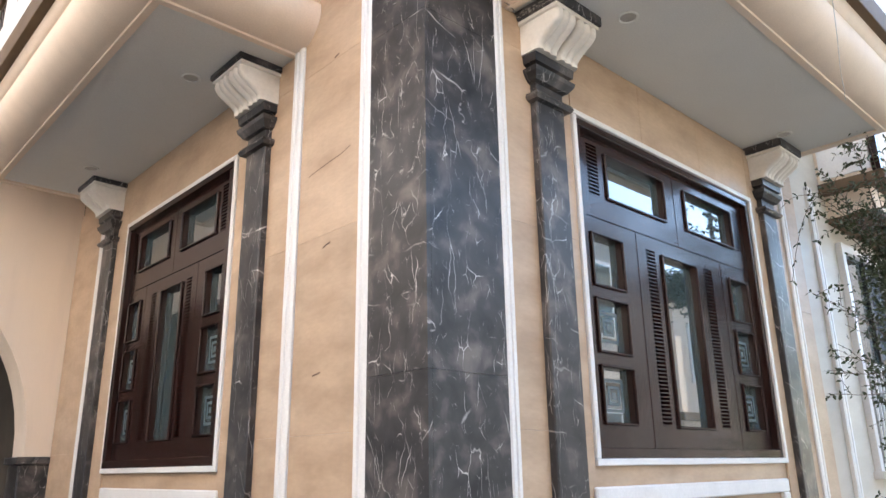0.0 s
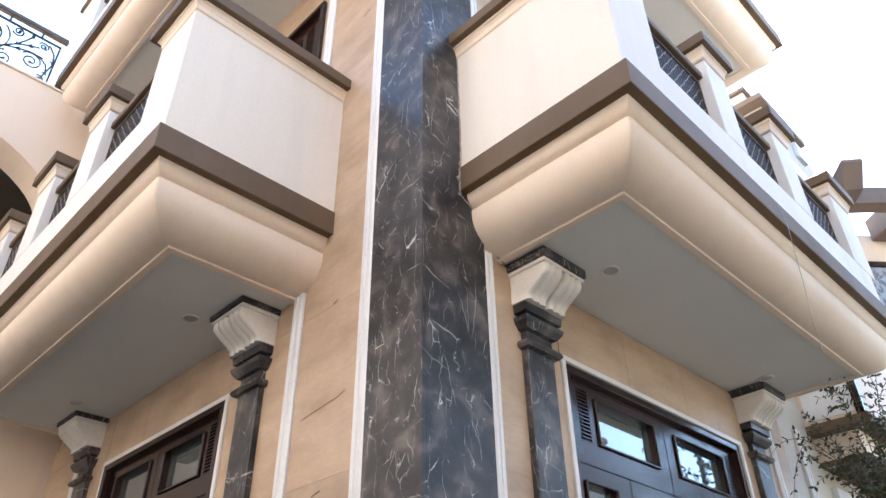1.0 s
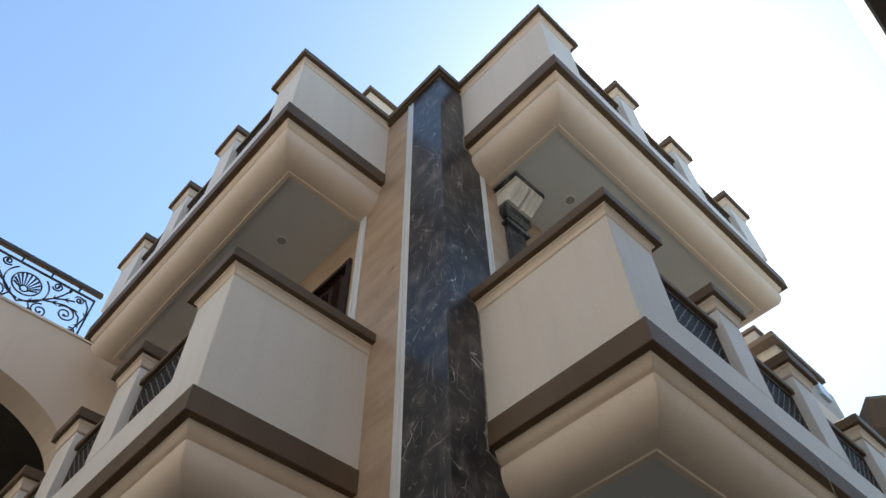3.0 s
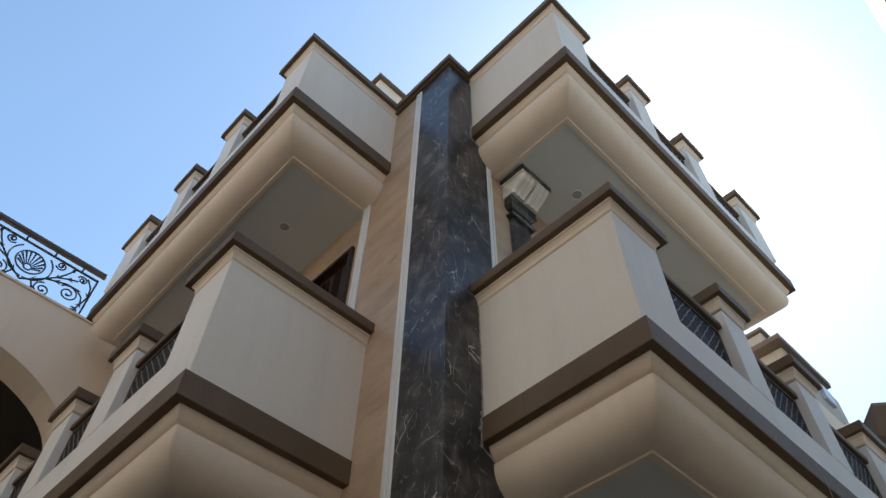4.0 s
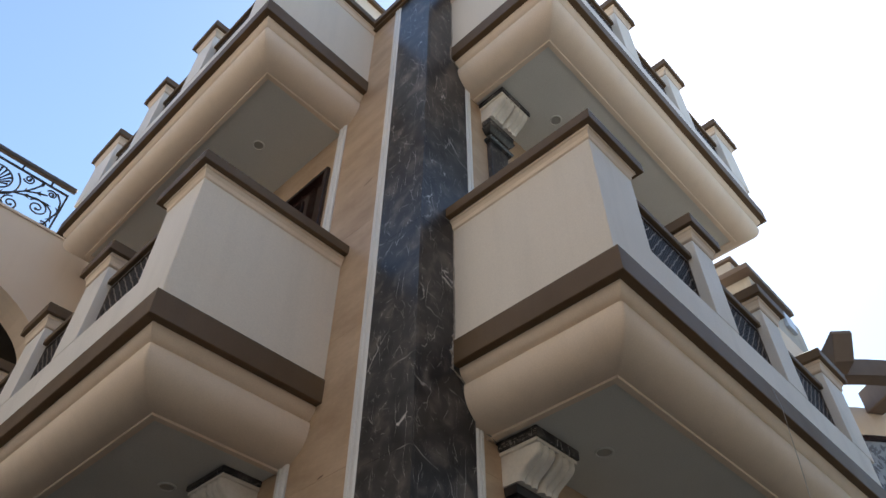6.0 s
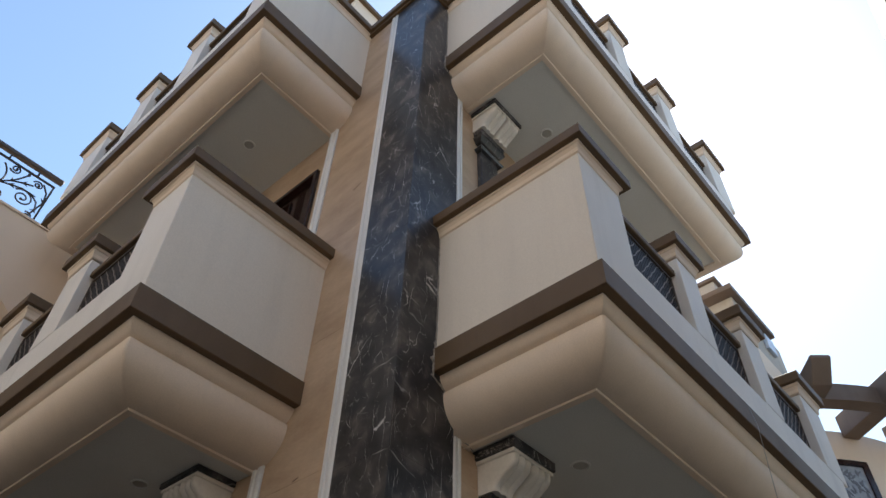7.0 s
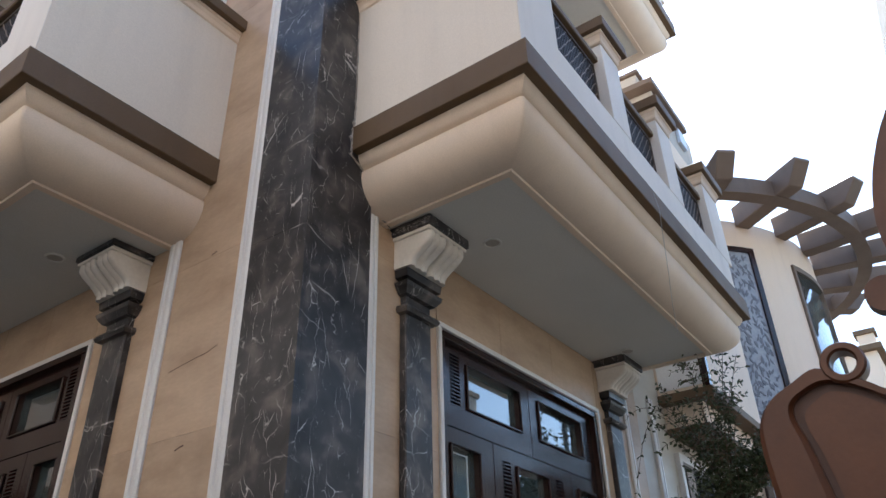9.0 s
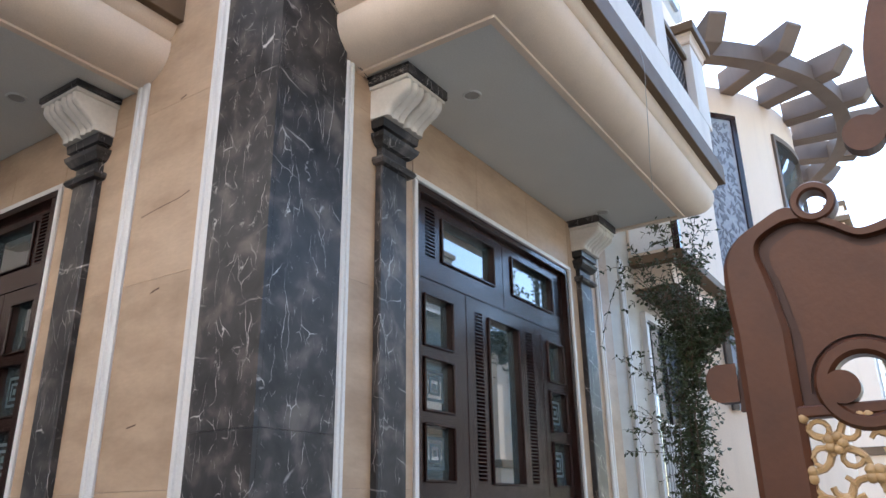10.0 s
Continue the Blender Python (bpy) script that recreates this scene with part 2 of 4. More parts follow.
def add_box(bm, x0, x1, y0, y1, z0, z1, bevel=0.0, f=None):
    """A box between two corners; f turns the corner into world coordinates."""
    tmp = bmesh.new() if bevel else bm
    vs = [tmp.verts.new((x, y, z)) for x in (x0, x1) for y in (y0, y1) for z in (z0, z1)]
    fs = [tmp.faces.new([vs[i] for i in q]) for q in ((0, 1, 3, 2), (4, 6, 7, 5), (0, 4, 5, 1), (2, 3, 7, 6), (0, 2, 6, 4), (1, 5, 7, 3))]
    if bevel:
        bmesh.ops.recalc_face_normals(tmp, faces=fs)
        bmesh.ops.bevel(tmp, geom=tmp.edges[:], offset=bevel, segments=1, affect="EDGES")
        if f:
            for v in tmp.verts:
                v.co = f(*v.co)
        me = bpy.data.meshes.new("tmp")
        tmp.to_mesh(me)
        tmp.free()
        bm.from_mesh(me)
        bpy.data.meshes.remove(me)
    elif f:
        for v in vs:
            v.co = f(*v.co)
    return bm


def box(x0, x1, y0, y1, z0, z1, bevel=0.0, f=None):
    return add_box(bmesh.new(), x0, x1, y0, y1, z0, z1, bevel, f)


def add_prism(bm, pts, a, b, f):
    """A flat outline of (p, q) points carried from depth a to depth b; f(p, q, depth) gives the place."""
    one = [bm.verts.new(f(p, q, a)) for p, q in pts]
    two = [bm.verts.new(f(p, q, b)) for p, q in pts]
    bm.faces.new(one)
    bm.faces.new(two[::-1])
    for i in range(len(pts)):
        j = (i + 1) % len(pts)
        bm.faces.new((one[i], two[i], two[j], one[j]))
    return bm


def add_loops(bm, loops, closed_ends=False, ring=False):
    """Skins rows of points, each row as long as the next."""
    rows = [[bm.verts.new(p) for p in row] for row in loops]
    n = len(rows[0])
    for a, b in zip(rows, rows[1:]):
        for i in range(n if ring else n - 1):
            j = (i + 1) % n
            bm.faces.new((a[i], a[j], b[j], b[i]))
    if closed_ends:
        bm.faces.new(rows[0])
        bm.faces.new(rows[-1][::-1])
    return bm


def add_tube(bm, pts, r, sides=6, r_end=None):
    """A bent round bar through the points."""
    pts = [Vector(p) for p in pts]
    loops = []
    for i, p in enumerate(pts):
        d = (pts[min(i + 1, len(pts) - 1)] - pts[max(i - 1, 0)]).normalized()
        s = d.cross(Vector((0.31, 0.17, 0.93))).normalized()
        u = d.cross(s)
        rr = r if r_end is None else r + (r_end - r) * i / (len(pts) - 1)
        loops.append([p + rr * (math.cos(2 * math.pi * k / sides) * s + math.sin(2 * math.pi * k / sides) * u) for k in range(sides)])
    return add_loops(bm, loops, True, True)


def west(s, v, z):
    """Along the west wall: s north along it, v out from it."""
    return Vector((0.03 - v, s, z))


def south(s, v, z):
    """Along the south wall: s east along it, v out from it."""
    return Vector((s, 0.03 - v, z))


STOREY = 3.2
SIDES = {
    "west": dict(f=west, end=0.76, far=4.38, posts=((1.89, 2.33), (2.83, 3.28), (3.80, 4.46)), pier=1.25, rim=0.292),
    "south": dict(f=south, end=0.275, far=3.85, posts=((1.39, 1.78), (2.33, 2.74), (3.36, 3.88)), pier=0.78, rim=0.288),
}
REACH = 1.10   # how far the band stands out from the wall


# ---- ground ----
# ground's dark colour stands for shade near the house
tagged(link("ground", box(-60, 60, -60, 60, -0.3, 0.0), ROAD_MAT), "concrete ground of the lane and forecourt, darkened to stand for shade", "ground", kind="structure")

# ---- the house's walls ----
def wall_with_openings(name, f, s0, s1, z0, z1, holes, mat, label, thick=0.25):
    """A wall on a side of the house with holes (s0, s1, z0, z1) cut through it, as one mesh of blocks."""
    bm = bmesh.new()
    cuts = sorted({s0, s1, *(h[0] for h in holes), *(h[1] for h in holes)})
    for a, b in zip(cuts, cuts[1:]):
        zs = [z0]
        for h in sorted((h for h in holes if h[0] <= a and h[1] >= b), key=lambda h: h[2]):
            zs += [h[2], h[3]]
        zs.append(z1)
        for lo, hi in zip(zs[::2], zs[1::2]):
            add_box(bm, a, b, -thick, 0.0, lo, hi, f=f)
    bmesh.ops.remove_doubles(bm, verts=bm.verts[:], dist=1e-4)
    return tagged(link(name, bm, mat), label, "wall", kind="structure")


GROUND_WINDOW = {"west": (1.70, 3.345), "south": (1.062, 3.045)}
SILL, HEAD = 1.553, 3.288
UP_DOOR = {"west": (1.14, 3.345), "south": (1.062, 3.045)}
walls = {}
for side, (s0, s1) in (("west", (0.25, 4.59)), ("south", (0.25, 3.9))):
    a, b = GROUND_WINDOW[side]
    c, d = UP_DOOR[side]
    walls[side] = wall_with_openings("wall_" + side, SIDES[side]["f"], s0, s1, 0, 8.3, [(a, b, SILL, HEAD), (c, d, 4.3, HEAD + STOREY)], STONE,
                                     "beige sandstone-clad house wall with white trims")
tagged(link("wall_east", box(3.65, 3.9, 0.28, 9.0, 0, 8.3), CREAM), "plain cream rendered end wall of the house", "wall", kind="structure")
tagged(link("wall_north", box(0.03, 3.65, 8.75, 9.0, 0, 8.3), CREAM), "plain cream rendered rear wall of the house", "wall", kind="structure")
# dark colour stands for the deep porch's shade on this wall
tagged(link("wall_west_rear", box(0.03, 0.28, 4.592, 8.75, 0, 8.3), SHADE_PAINT), "house wall inside the porch, its shade painted in dark", "wall", kind="structure")
# room surfaces carry indoor shade in their dark colour
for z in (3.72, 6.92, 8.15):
    tagged(link("ceiling", box(0.28, 3.65, 0.28, 8.75, z, z + 0.12), SHADE_PAINT), "plain plaster ceiling of a room, its dimness painted in", "ceiling", kind="structure")
tagged(link("floor", box(0.28, 3.65, 0.28, 8.75, 0.45, 0.6), SHADE_PAINT), "floor slab inside the house, its dimness painted in", "floor", kind="structure")
tagged(link("partition_wall", box(1.6, 1.7, 2.0, 8.7, 0.6, 8.1), SHADE_PAINT), "inner wall seen through tinted panes, its dimness painted in", "wall", kind="structure")

# ---- corner pillar of dark marble ----
PILLAR_TOP = 8.275
pillar = tagged(link("corner_pillar", box(0.025, 0.44, 0.025, 0.375, 0, PILLAR_TOP), MORTAR), "square corner pillar clad in polished dark veined marble", "pillar", kind="structure")
MARBLE_W, MARBLE_S = 0.378, 0.445
joints = [0.0, 0.50, 1.88, 3.45, 4.98, 6.45, PILLAR_TOP]
for lo, hi in zip(joints, joints[1:]):
    part("marble_slab", box(0.0, 0.024, 0.0, MARBLE_W, lo + 0.0003, hi - 0.0003, 0.0008), MARBLE, pillar)
    part("marble_slab", box(0.0245, MARBLE_S, 0.0, 0.024, lo + 0.0003, hi - 0.0003, 0.0008), MARBLE, pillar)
coping = thing("pillar_coping", "brown painted coping along the top of pillar and pier", "coping")
part("coping_top", add_prism(bmesh.new(), [(-0.05, -0.05), (0.48, -0.05), (0.48, 0.3), (0.3, 0.3), (0.3, 1.0), (-0.05, 1.0)], PILLAR_TOP + 0.032, PILLAR_TOP + 0.110, lambda x, y, z: (x, y, z)), BROWN, coping)
part("coping_lip", add_prism(bmesh.new(), [(-0.022, -0.022), (0.46, -0.022), (0.46, 0.28), (0.28, 0.28), (0.28, 0.98), (-0.022, 0.98)], PILLAR_TOP + 0.001, PILLAR_TOP + 0.0315, lambda x, y, z: (x, y, z)), BROWN, coping)

# ---- sandstone cladding slabs ----
def clad(side, s0, s1, z0, z1, height, start=0.0):
    """Courses of stone slabs, each its own piece, 12 mm proud of the wall."""
    f = SIDES[side]["f"]
    z = z0
    first = start or height
    while z < z1 - 0.02:
        top = min(z1, z + first)
        first = height
        part("stone_slab", box(s0 + 0.001, s1 - 0.001, 0.0005, 0.016, z + 0.0004, top - 0.0004, 0.0008, f=f), STONE, walls[side])
        z = top


def strip(side, s0, s1, z0, z1, label="white marble edge moulding"):
    """A white moulding with a raised bead on each side of a shallow channel."""
    f = SIDES[side]["f"]
    w = s1 - s0
    prof = [(0, 0.001), (0, 0.026), (0.14, 0.034), (0.42, 0.034), (0.48, 0.027), (0.54, 0.027), (0.6, 0.036), (0.88, 0.036), (1, 0.028), (1, 0.001)]
    bm = add_prism(bmesh.new(), [(s0 + p * w, v) for p, v in prof], z0, z1, lambda p, q, d: f(p, q, d))
    ob = link("trim", bm, TRIM)
    return tagged(ob, label + " running up the stone wall", "trim", kind="structure")


strip("west", 0.380, 0.462, 0, PILLAR_TOP)
strip("west", 0.978, 1.064, 0, 3.725)
strip("west", 0.978, 1.064, 4.18, 6.94)
strip("south", 0.447, 0.507, 0, 3.72)
strip("south", 0.447, 0.507, 4.18, 6.93)
strip("west", 3.87, 3.96, 0, 3.72)
strip("south", 3.58, 3.66, 0, 3.72)

clad("west", 0.464, 0.976, 0.0, PILLAR_TOP, 0.92, 0.75)
clad("west", 1.066, 1.666, 0.0, 3.70, 0.92, 0.75)
clad("west", 3.379, 3.868, 0.0, 3.70, 0.92, 0.75)
clad("west", 3.962, 4.59, 0.0, 3.70, 0.92, 0.75)
clad("south", 0.509, 1.026, 0.0, 3.70, 0.92, 0.75)
clad("south", 0.509, 1.026, 4.2, 6.90, 0.92, 0.75)
clad("south", 3.079, 3.578, 0.0, 3.70, 0.92, 0.75)
for side, a, b in (("west", 1.668, 3.377), ("south", 1.030, 3.077)):
    for k in range(3):
        clad(side, a + (b - a) * k / 3, a + (b - a) * (k + 1) / 3, HEAD + 0.034, 3.70, 0.61)

# ---- balconies ----
def u_ring(f, end, far, d, z, reach=REACH):
    """The plan of a balcony's three sides, drawn in by d, as a row of four points."""
    return [f(end + d, 0.0, z), f(end + d, reach - d, z), f(far - d, reach - d, z), f(far - d, 0.0, z)]


def cove_ring(f, end, far, d, z, r, reach=REACH):
    """The same plan with its two outer corners rounded by r."""
    row = [f(end + d, 0.0, z)]
    for cx, turn in ((end + d + r, 180), (far - d - r, 90)):
        for k in range(7):
            a = radians(turn - 15 * k)
            row.append(f(cx + r * math.cos(a), reach - d - r + r * math.sin(a), z))
    return row + [f(far - d, 0.0, z)]


def lattice(f, a, b, z0, z1, v, parent, inv):
    """A railing panel: a bronze frame, close dark upright slats, and stepped slanting wires across them."""
    lo, hi = z0 + 0.03, z1 - 0.03
    bm = bmesh.new()
    for p, q, c, d in ((a, b, z0 + 0.012, z0 + 0.034), (a, b, z1 - 0.034, z1 - 0.012), (a, a + 0.018, z0 + 0.034, z1 - 0.034), (b - 0.018, b, z0 + 0.034, z1 - 0.034)):
        add_box(bm, p, q, v - 0.010, v + 0.012, c, d, f=f)
    frame_part = bm
    bm = bmesh.new()
    n = max(6, round((b - a) / 0.026))
    for i in range(1, n):
        s = a + (b - a) * i / n
        add_box(bm, s - 0.0065, s + 0.0065, v - 0.006, v + 0.004, lo, hi, f=f)
    slats = bm
    bm = bmesh.new()
    step = (b - a) / n
    rise = step * 1.25
    shift = 0
    while shift * 0.085 < (hi - lo) + (b - a) * 1.25:
        top = lo + shift * 0.085
        for i in range(n):
            s0, s1 = a + step * i, a + step * (i + 1)
            q0 = top - (b - a) * 1.25 + rise * i + 0.007 * math.sin(i * 2.1)
            q1 = top - (b - a) * 1.25 + rise * (i + 1) + 0.007 * math.sin((i + 1) * 2.1)
            if q0 > lo and q1 < hi:
                add_prism(bm, [(s0, q0 - 0.004), (s1, q1 - 0.004), (s1, q1 + 0.004), (s0, q0 + 0.004)], v + 0.0045, v + 0.010, lambda p, q, d: f(p, d, q))
        shift += 1
    for name, m, mat, label in (("railing_frame", frame_part, RAIL_IRON, "bronze railing frame"), ("slat_screen", slats, SLAT, "close dark upright slats"), ("wire_mesh", bm, WIRE, "slanting bronze wires")):
        for w in m.verts:
            w.co = inv @ w.co
        part(name, m, mat, parent, label)


def balcony(side, up):
    o = SIDES[side]
    f, end, far = o["f"], o["end"], o["far"]
    z = up * STOREY
    b = thing("balcony", "cream balcony with brown bands, rounded cove underside and lattice railings", "balcony", "balconies of the corner house", at=f(end, 0, 4 + z))
    inv = Matrix.Translation(-b.location)

    def add(name, bm, mat, parent=None, label="", smooth=False):
        if not parent:
            for v in bm.verts:
                v.co = inv @ v.co
        return part(name, bm, mat, parent or b, label, smooth)

    # band
    low = z + {("west", 0): -0.012, ("south", 0): 0.010}.get((side, up), 0.0)
    rim = o["rim"]
    bm = add_loops(bmesh.new(), [u_ring(f, end, far, d, q + low) for d, q in ((0.14, 4.168), (0.004, 4.176), (0.0, 4.172), (0.0, 4.020), (0.003, 4.016), (0.062, 4.016))])
    add("band", bm, BROWN, label="brown painted band round the slab edge")
    bm = add_loops(bmesh.new(), [u_ring(f, end, far, d, q + low) for d, q in ((0.052, 4.0175), (0.057, 3.990), (0.073, 3.963), (0.098, 3.942), (0.113, 3.934))])
    add("frieze", bm, CREAM, label="cream fillet under the band", smooth=True)
    # cove
    prof = [(0.1135, 3.9345)]
    for k in range(19):
        t = radians(-9 + 99 * k / 18)
        prof.append((rim - (rim - 0.084) * math.cos(t), 3.897 - 0.187 * math.sin(t)))
    bm = add_loops(bmesh.new(), [cove_ring(f, end, far, d, q + low, 0.004 + 0.06 * (0.302 - d)) for d, q in prof])
    add("cove", bm, CREAM, label="smooth cream rounded cove", smooth=True)
    bm = add_loops(bmesh.new(), [u_ring(f, end, far, d, q + low) for d, q in ((rim - 0.004, 3.712), (rim + 0.001, 3.700), (rim + 0.038, 3.699), (rim + 0.042, 3.722))])
    add("rim", bm, CREAM)
    add("soffit", box(end + rim + 0.02, far - rim - 0.02, -0.0, REACH - rim - 0.02, 3.714 + low, 3.80 + low, f=f), GREY_SOFFIT, label="flat grey-white painted soffit")
    # slab top is a pale reflector added for the upper soffit and wall
    add("slab", box(end + 0.06, far - 0.06, 0.0, REACH - 0.06, 4.02 + z, 4.155 + z, f=f), BOUNCE_FLOOR)
    # parapet: end walls, corner pier, low curb
    t, drop = 0.12, 0.042 * up
    top = 5.10 - drop
    face = REACH - 0.03
    foot = 4.172 + low - z
    add("parapet_end_wall", box(end + 0.015, end + 0.015 + t, 0.0, face, foot + z, top + z, 0.004, f=f), OFF_WHITE)
    add("parapet_end_wall", box(far - 0.02 - t, far - 0.02, 0.0, face - 0.16, foot + z, top + z, 0.004, f=f), OFF_WHITE)
    add("corner_pier", box(end + 0.137, o["pier"] - 0.06, face - 0.16, face, foot + z, top + z, 0.004, f=f), WHITE_PAINT)
    add("pier_facing", box(end + 0.016, o["pier"] - 0.061, face + 0.0005, face + 0.003, foot + 0.001 + z, top - 0.001 + z, f=f), WHITE_PAINT)
    add("curb", box(o["pier"] - 0.058, far - 0.14, face - 0.12, face - 0.002, foot + z, 4.50 + z, 0.004, f=f), WHITE_PAINT)
    spans, s = [], o["pier"] - 0.06
    lift = 0.055 * up
    for a, e in o["posts"]:
        a, e = a + 0.045 * up, e + 0.035 * up
        post = add("post", box(a + 0.06, e - 0.06, face - 0.17, face, 4.502 + z, 5.13 + lift + z, 0.004, f=f), WHITE_PAINT)
        spans.append((s, a + 0.06))
        s = e - 0.06
        # cream moulding that swells out under a brown cap
        rows = []
        for g, q in ((0.058, 5.142), (0.052, 5.150), (0.050, 5.176), (0.040, 5.200), (0.032, 5.206), (0.032, 5.228)):
            rows.append([f(a + g, face + 0.06 - g, q + lift + z), f(e - g, face + 0.06 - g, q + lift + z), f(e - g, face - 0.23 + g, q + lift + z), f(a + g, face - 0.23 + g, q + lift + z)])
        bmc = add_loops(bmesh.new(), rows, True, True)
        for v in bmc.verts:
            v.co = inv @ v.co
        part("cap_moulding", bmc, CREAM, post, "cream moulding under the cap")
        bmc = box(a, e, face - 0.23, face + 0.06, 5.229 + lift + z, 5.312 + lift + z, 0.004, f=f)
        for v in bmc.verts:
            v.co = inv @ v.co
        part("cap", bmc, BROWN, post, "brown painted post cap")
    # coping along the end wall and the corner pier, on a cream moulding
    def coping_ring(g, q):
        out, inn = REACH + 0.042 - g, 0.25 - 2 * g
        e0 = end - 0.056 + g
        return [f(u, v, q - drop + z) for u, v in ((e0, 0.0), (e0, out), (o["pier"] - g, out), (o["pier"] - g, out - inn), (e0 + inn, out - inn), (e0 + inn, 0.0))]

    add("coping_moulding", add_loops(bmesh.new(), [coping_ring(g, q) for g, q in ((0.070, 5.072), (0.062, 5.080), (0.058, 5.108), (0.046, 5.130), (0.038, 5.134), (0.038, 5.152))], True, True), CREAM, label="cream moulding under the coping")
    add("coping", add_loops(bmesh.new(), [coping_ring(g, q) for g, q in ((0.003, 5.153), (0.0, 5.156), (0.0, 5.230), (0.003, 5.233))], True, True), BROWN, label="brown painted coping")
    add("coping", box(far - 0.20, far + 0.04, 0.0, face - 0.24, 5.156 - drop + z, 5.225 - drop + z, f=f), BROWN)
    if side == "south":
        # rough cement along the cut marble
        rn = random.Random(7 + up)
        bm = bmesh.new()
        line = [(0.33, 3.70), (0.30, 3.715), (0.24, 3.73), (0.18, 3.76), (0.14, 3.81), (0.11, 3.87), (0.10, 3.94), (0.06, 3.965), (0.0, 3.995), (0.0, 4.06), (0.0, 4.12), (0.005, 4.18), (0.012, 4.25), (0.012, 4.4), (0.012, 4.6), (0.012, 4.8), (0.012, 5.0), (0.012, 5.13)]
        fine = [(d0 + (d1 - d0) * j / 4, q0 + (q1 - q0) * j / 4) for (d0, q0), (d1, q1) in zip(line, line[1:]) for j in range(4)]
        rows = []
        for d, q in fine:
            w = rn.uniform(0.003, 0.016) if q < 4.22 else rn.uniform(0.001, 0.006)
            if rn.random() < 0.06 and q < 4.2:
                w += 0.02
            lift = rn.uniform(0.002, 0.008)
            rows.append([f(end + d + 0.006, 0.031, q + z), f(end + d + 0.004, 0.031 + lift, q + z), f(end + d - w * 0.6, 0.031 + lift, q + z + rn.uniform(-0.004, 0.004)), f(end + d - w, 0.0295, q + z)])
        add("mortar_seam", add_loops(bm, rows), MORTAR_PALE, label="rough pale cement along the cut marble")
    # handrails and lattice between the posts
    for a, e in spans:
        add("handrail", box(a, e, face - 0.115, face - 0.035, 4.985 + z, 5.035 + z, 0.006, f=f), BROWN, label="brown handrail")
        add("bottom_rail", box(a, e, face - 0.105, face - 0.045, 4.51 + z, 4.545 + z, f=f), BROWN)
        lattice(f, a + 0.01, e - 0.01, 4.545 + z, 4.985 + z, face - 0.075, b, inv)
    return b


for side in ("west", "south"):
    for up in (0, 1):
        balcony(side, up)


# ---- recessed ceiling lamps ----
def downlight(x, y, z):
    d = thing("ceiling_lamp", "small round recessed downlight with a white ring, unlit", "lamp", "downlights under the balconies", at=(x, y, z))
    n = 24
    circ = lambda r, h: [(r * math.cos(2 * math.pi * k / n), r * math.sin(2 * math.pi * k / n), h) for k in range(n)]
    part("ring", add_loops(bmesh.new(), [circ(0.054, 0.0), circ(0.053, -0.007), circ(0.047, -0.009), circ(0.042, -0.006), circ(0.040, 0.0)], ring=True), GREY_SOFFIT, d, smooth=True)
    bm = bmesh.new()
    bm.faces.new([bm.verts.new(p) for p in circ(0.041, -0.002)])
    part("diffuser", bm, LAMP_FACE, d)
    return d


for x, y, z in ((1.10, -0.335, 3.724), (3.11, -0.28, 3.724), (-0.318, 1.67, 3.702), (-0.30, 3.4, 3.702), (1.20, -0.36, 6.914), (3.11, -0.30, 6.914), (-0.39, 1.70, 6.914), (-0.36, 3.45, 6.914)):
    downlight(x, y, z)


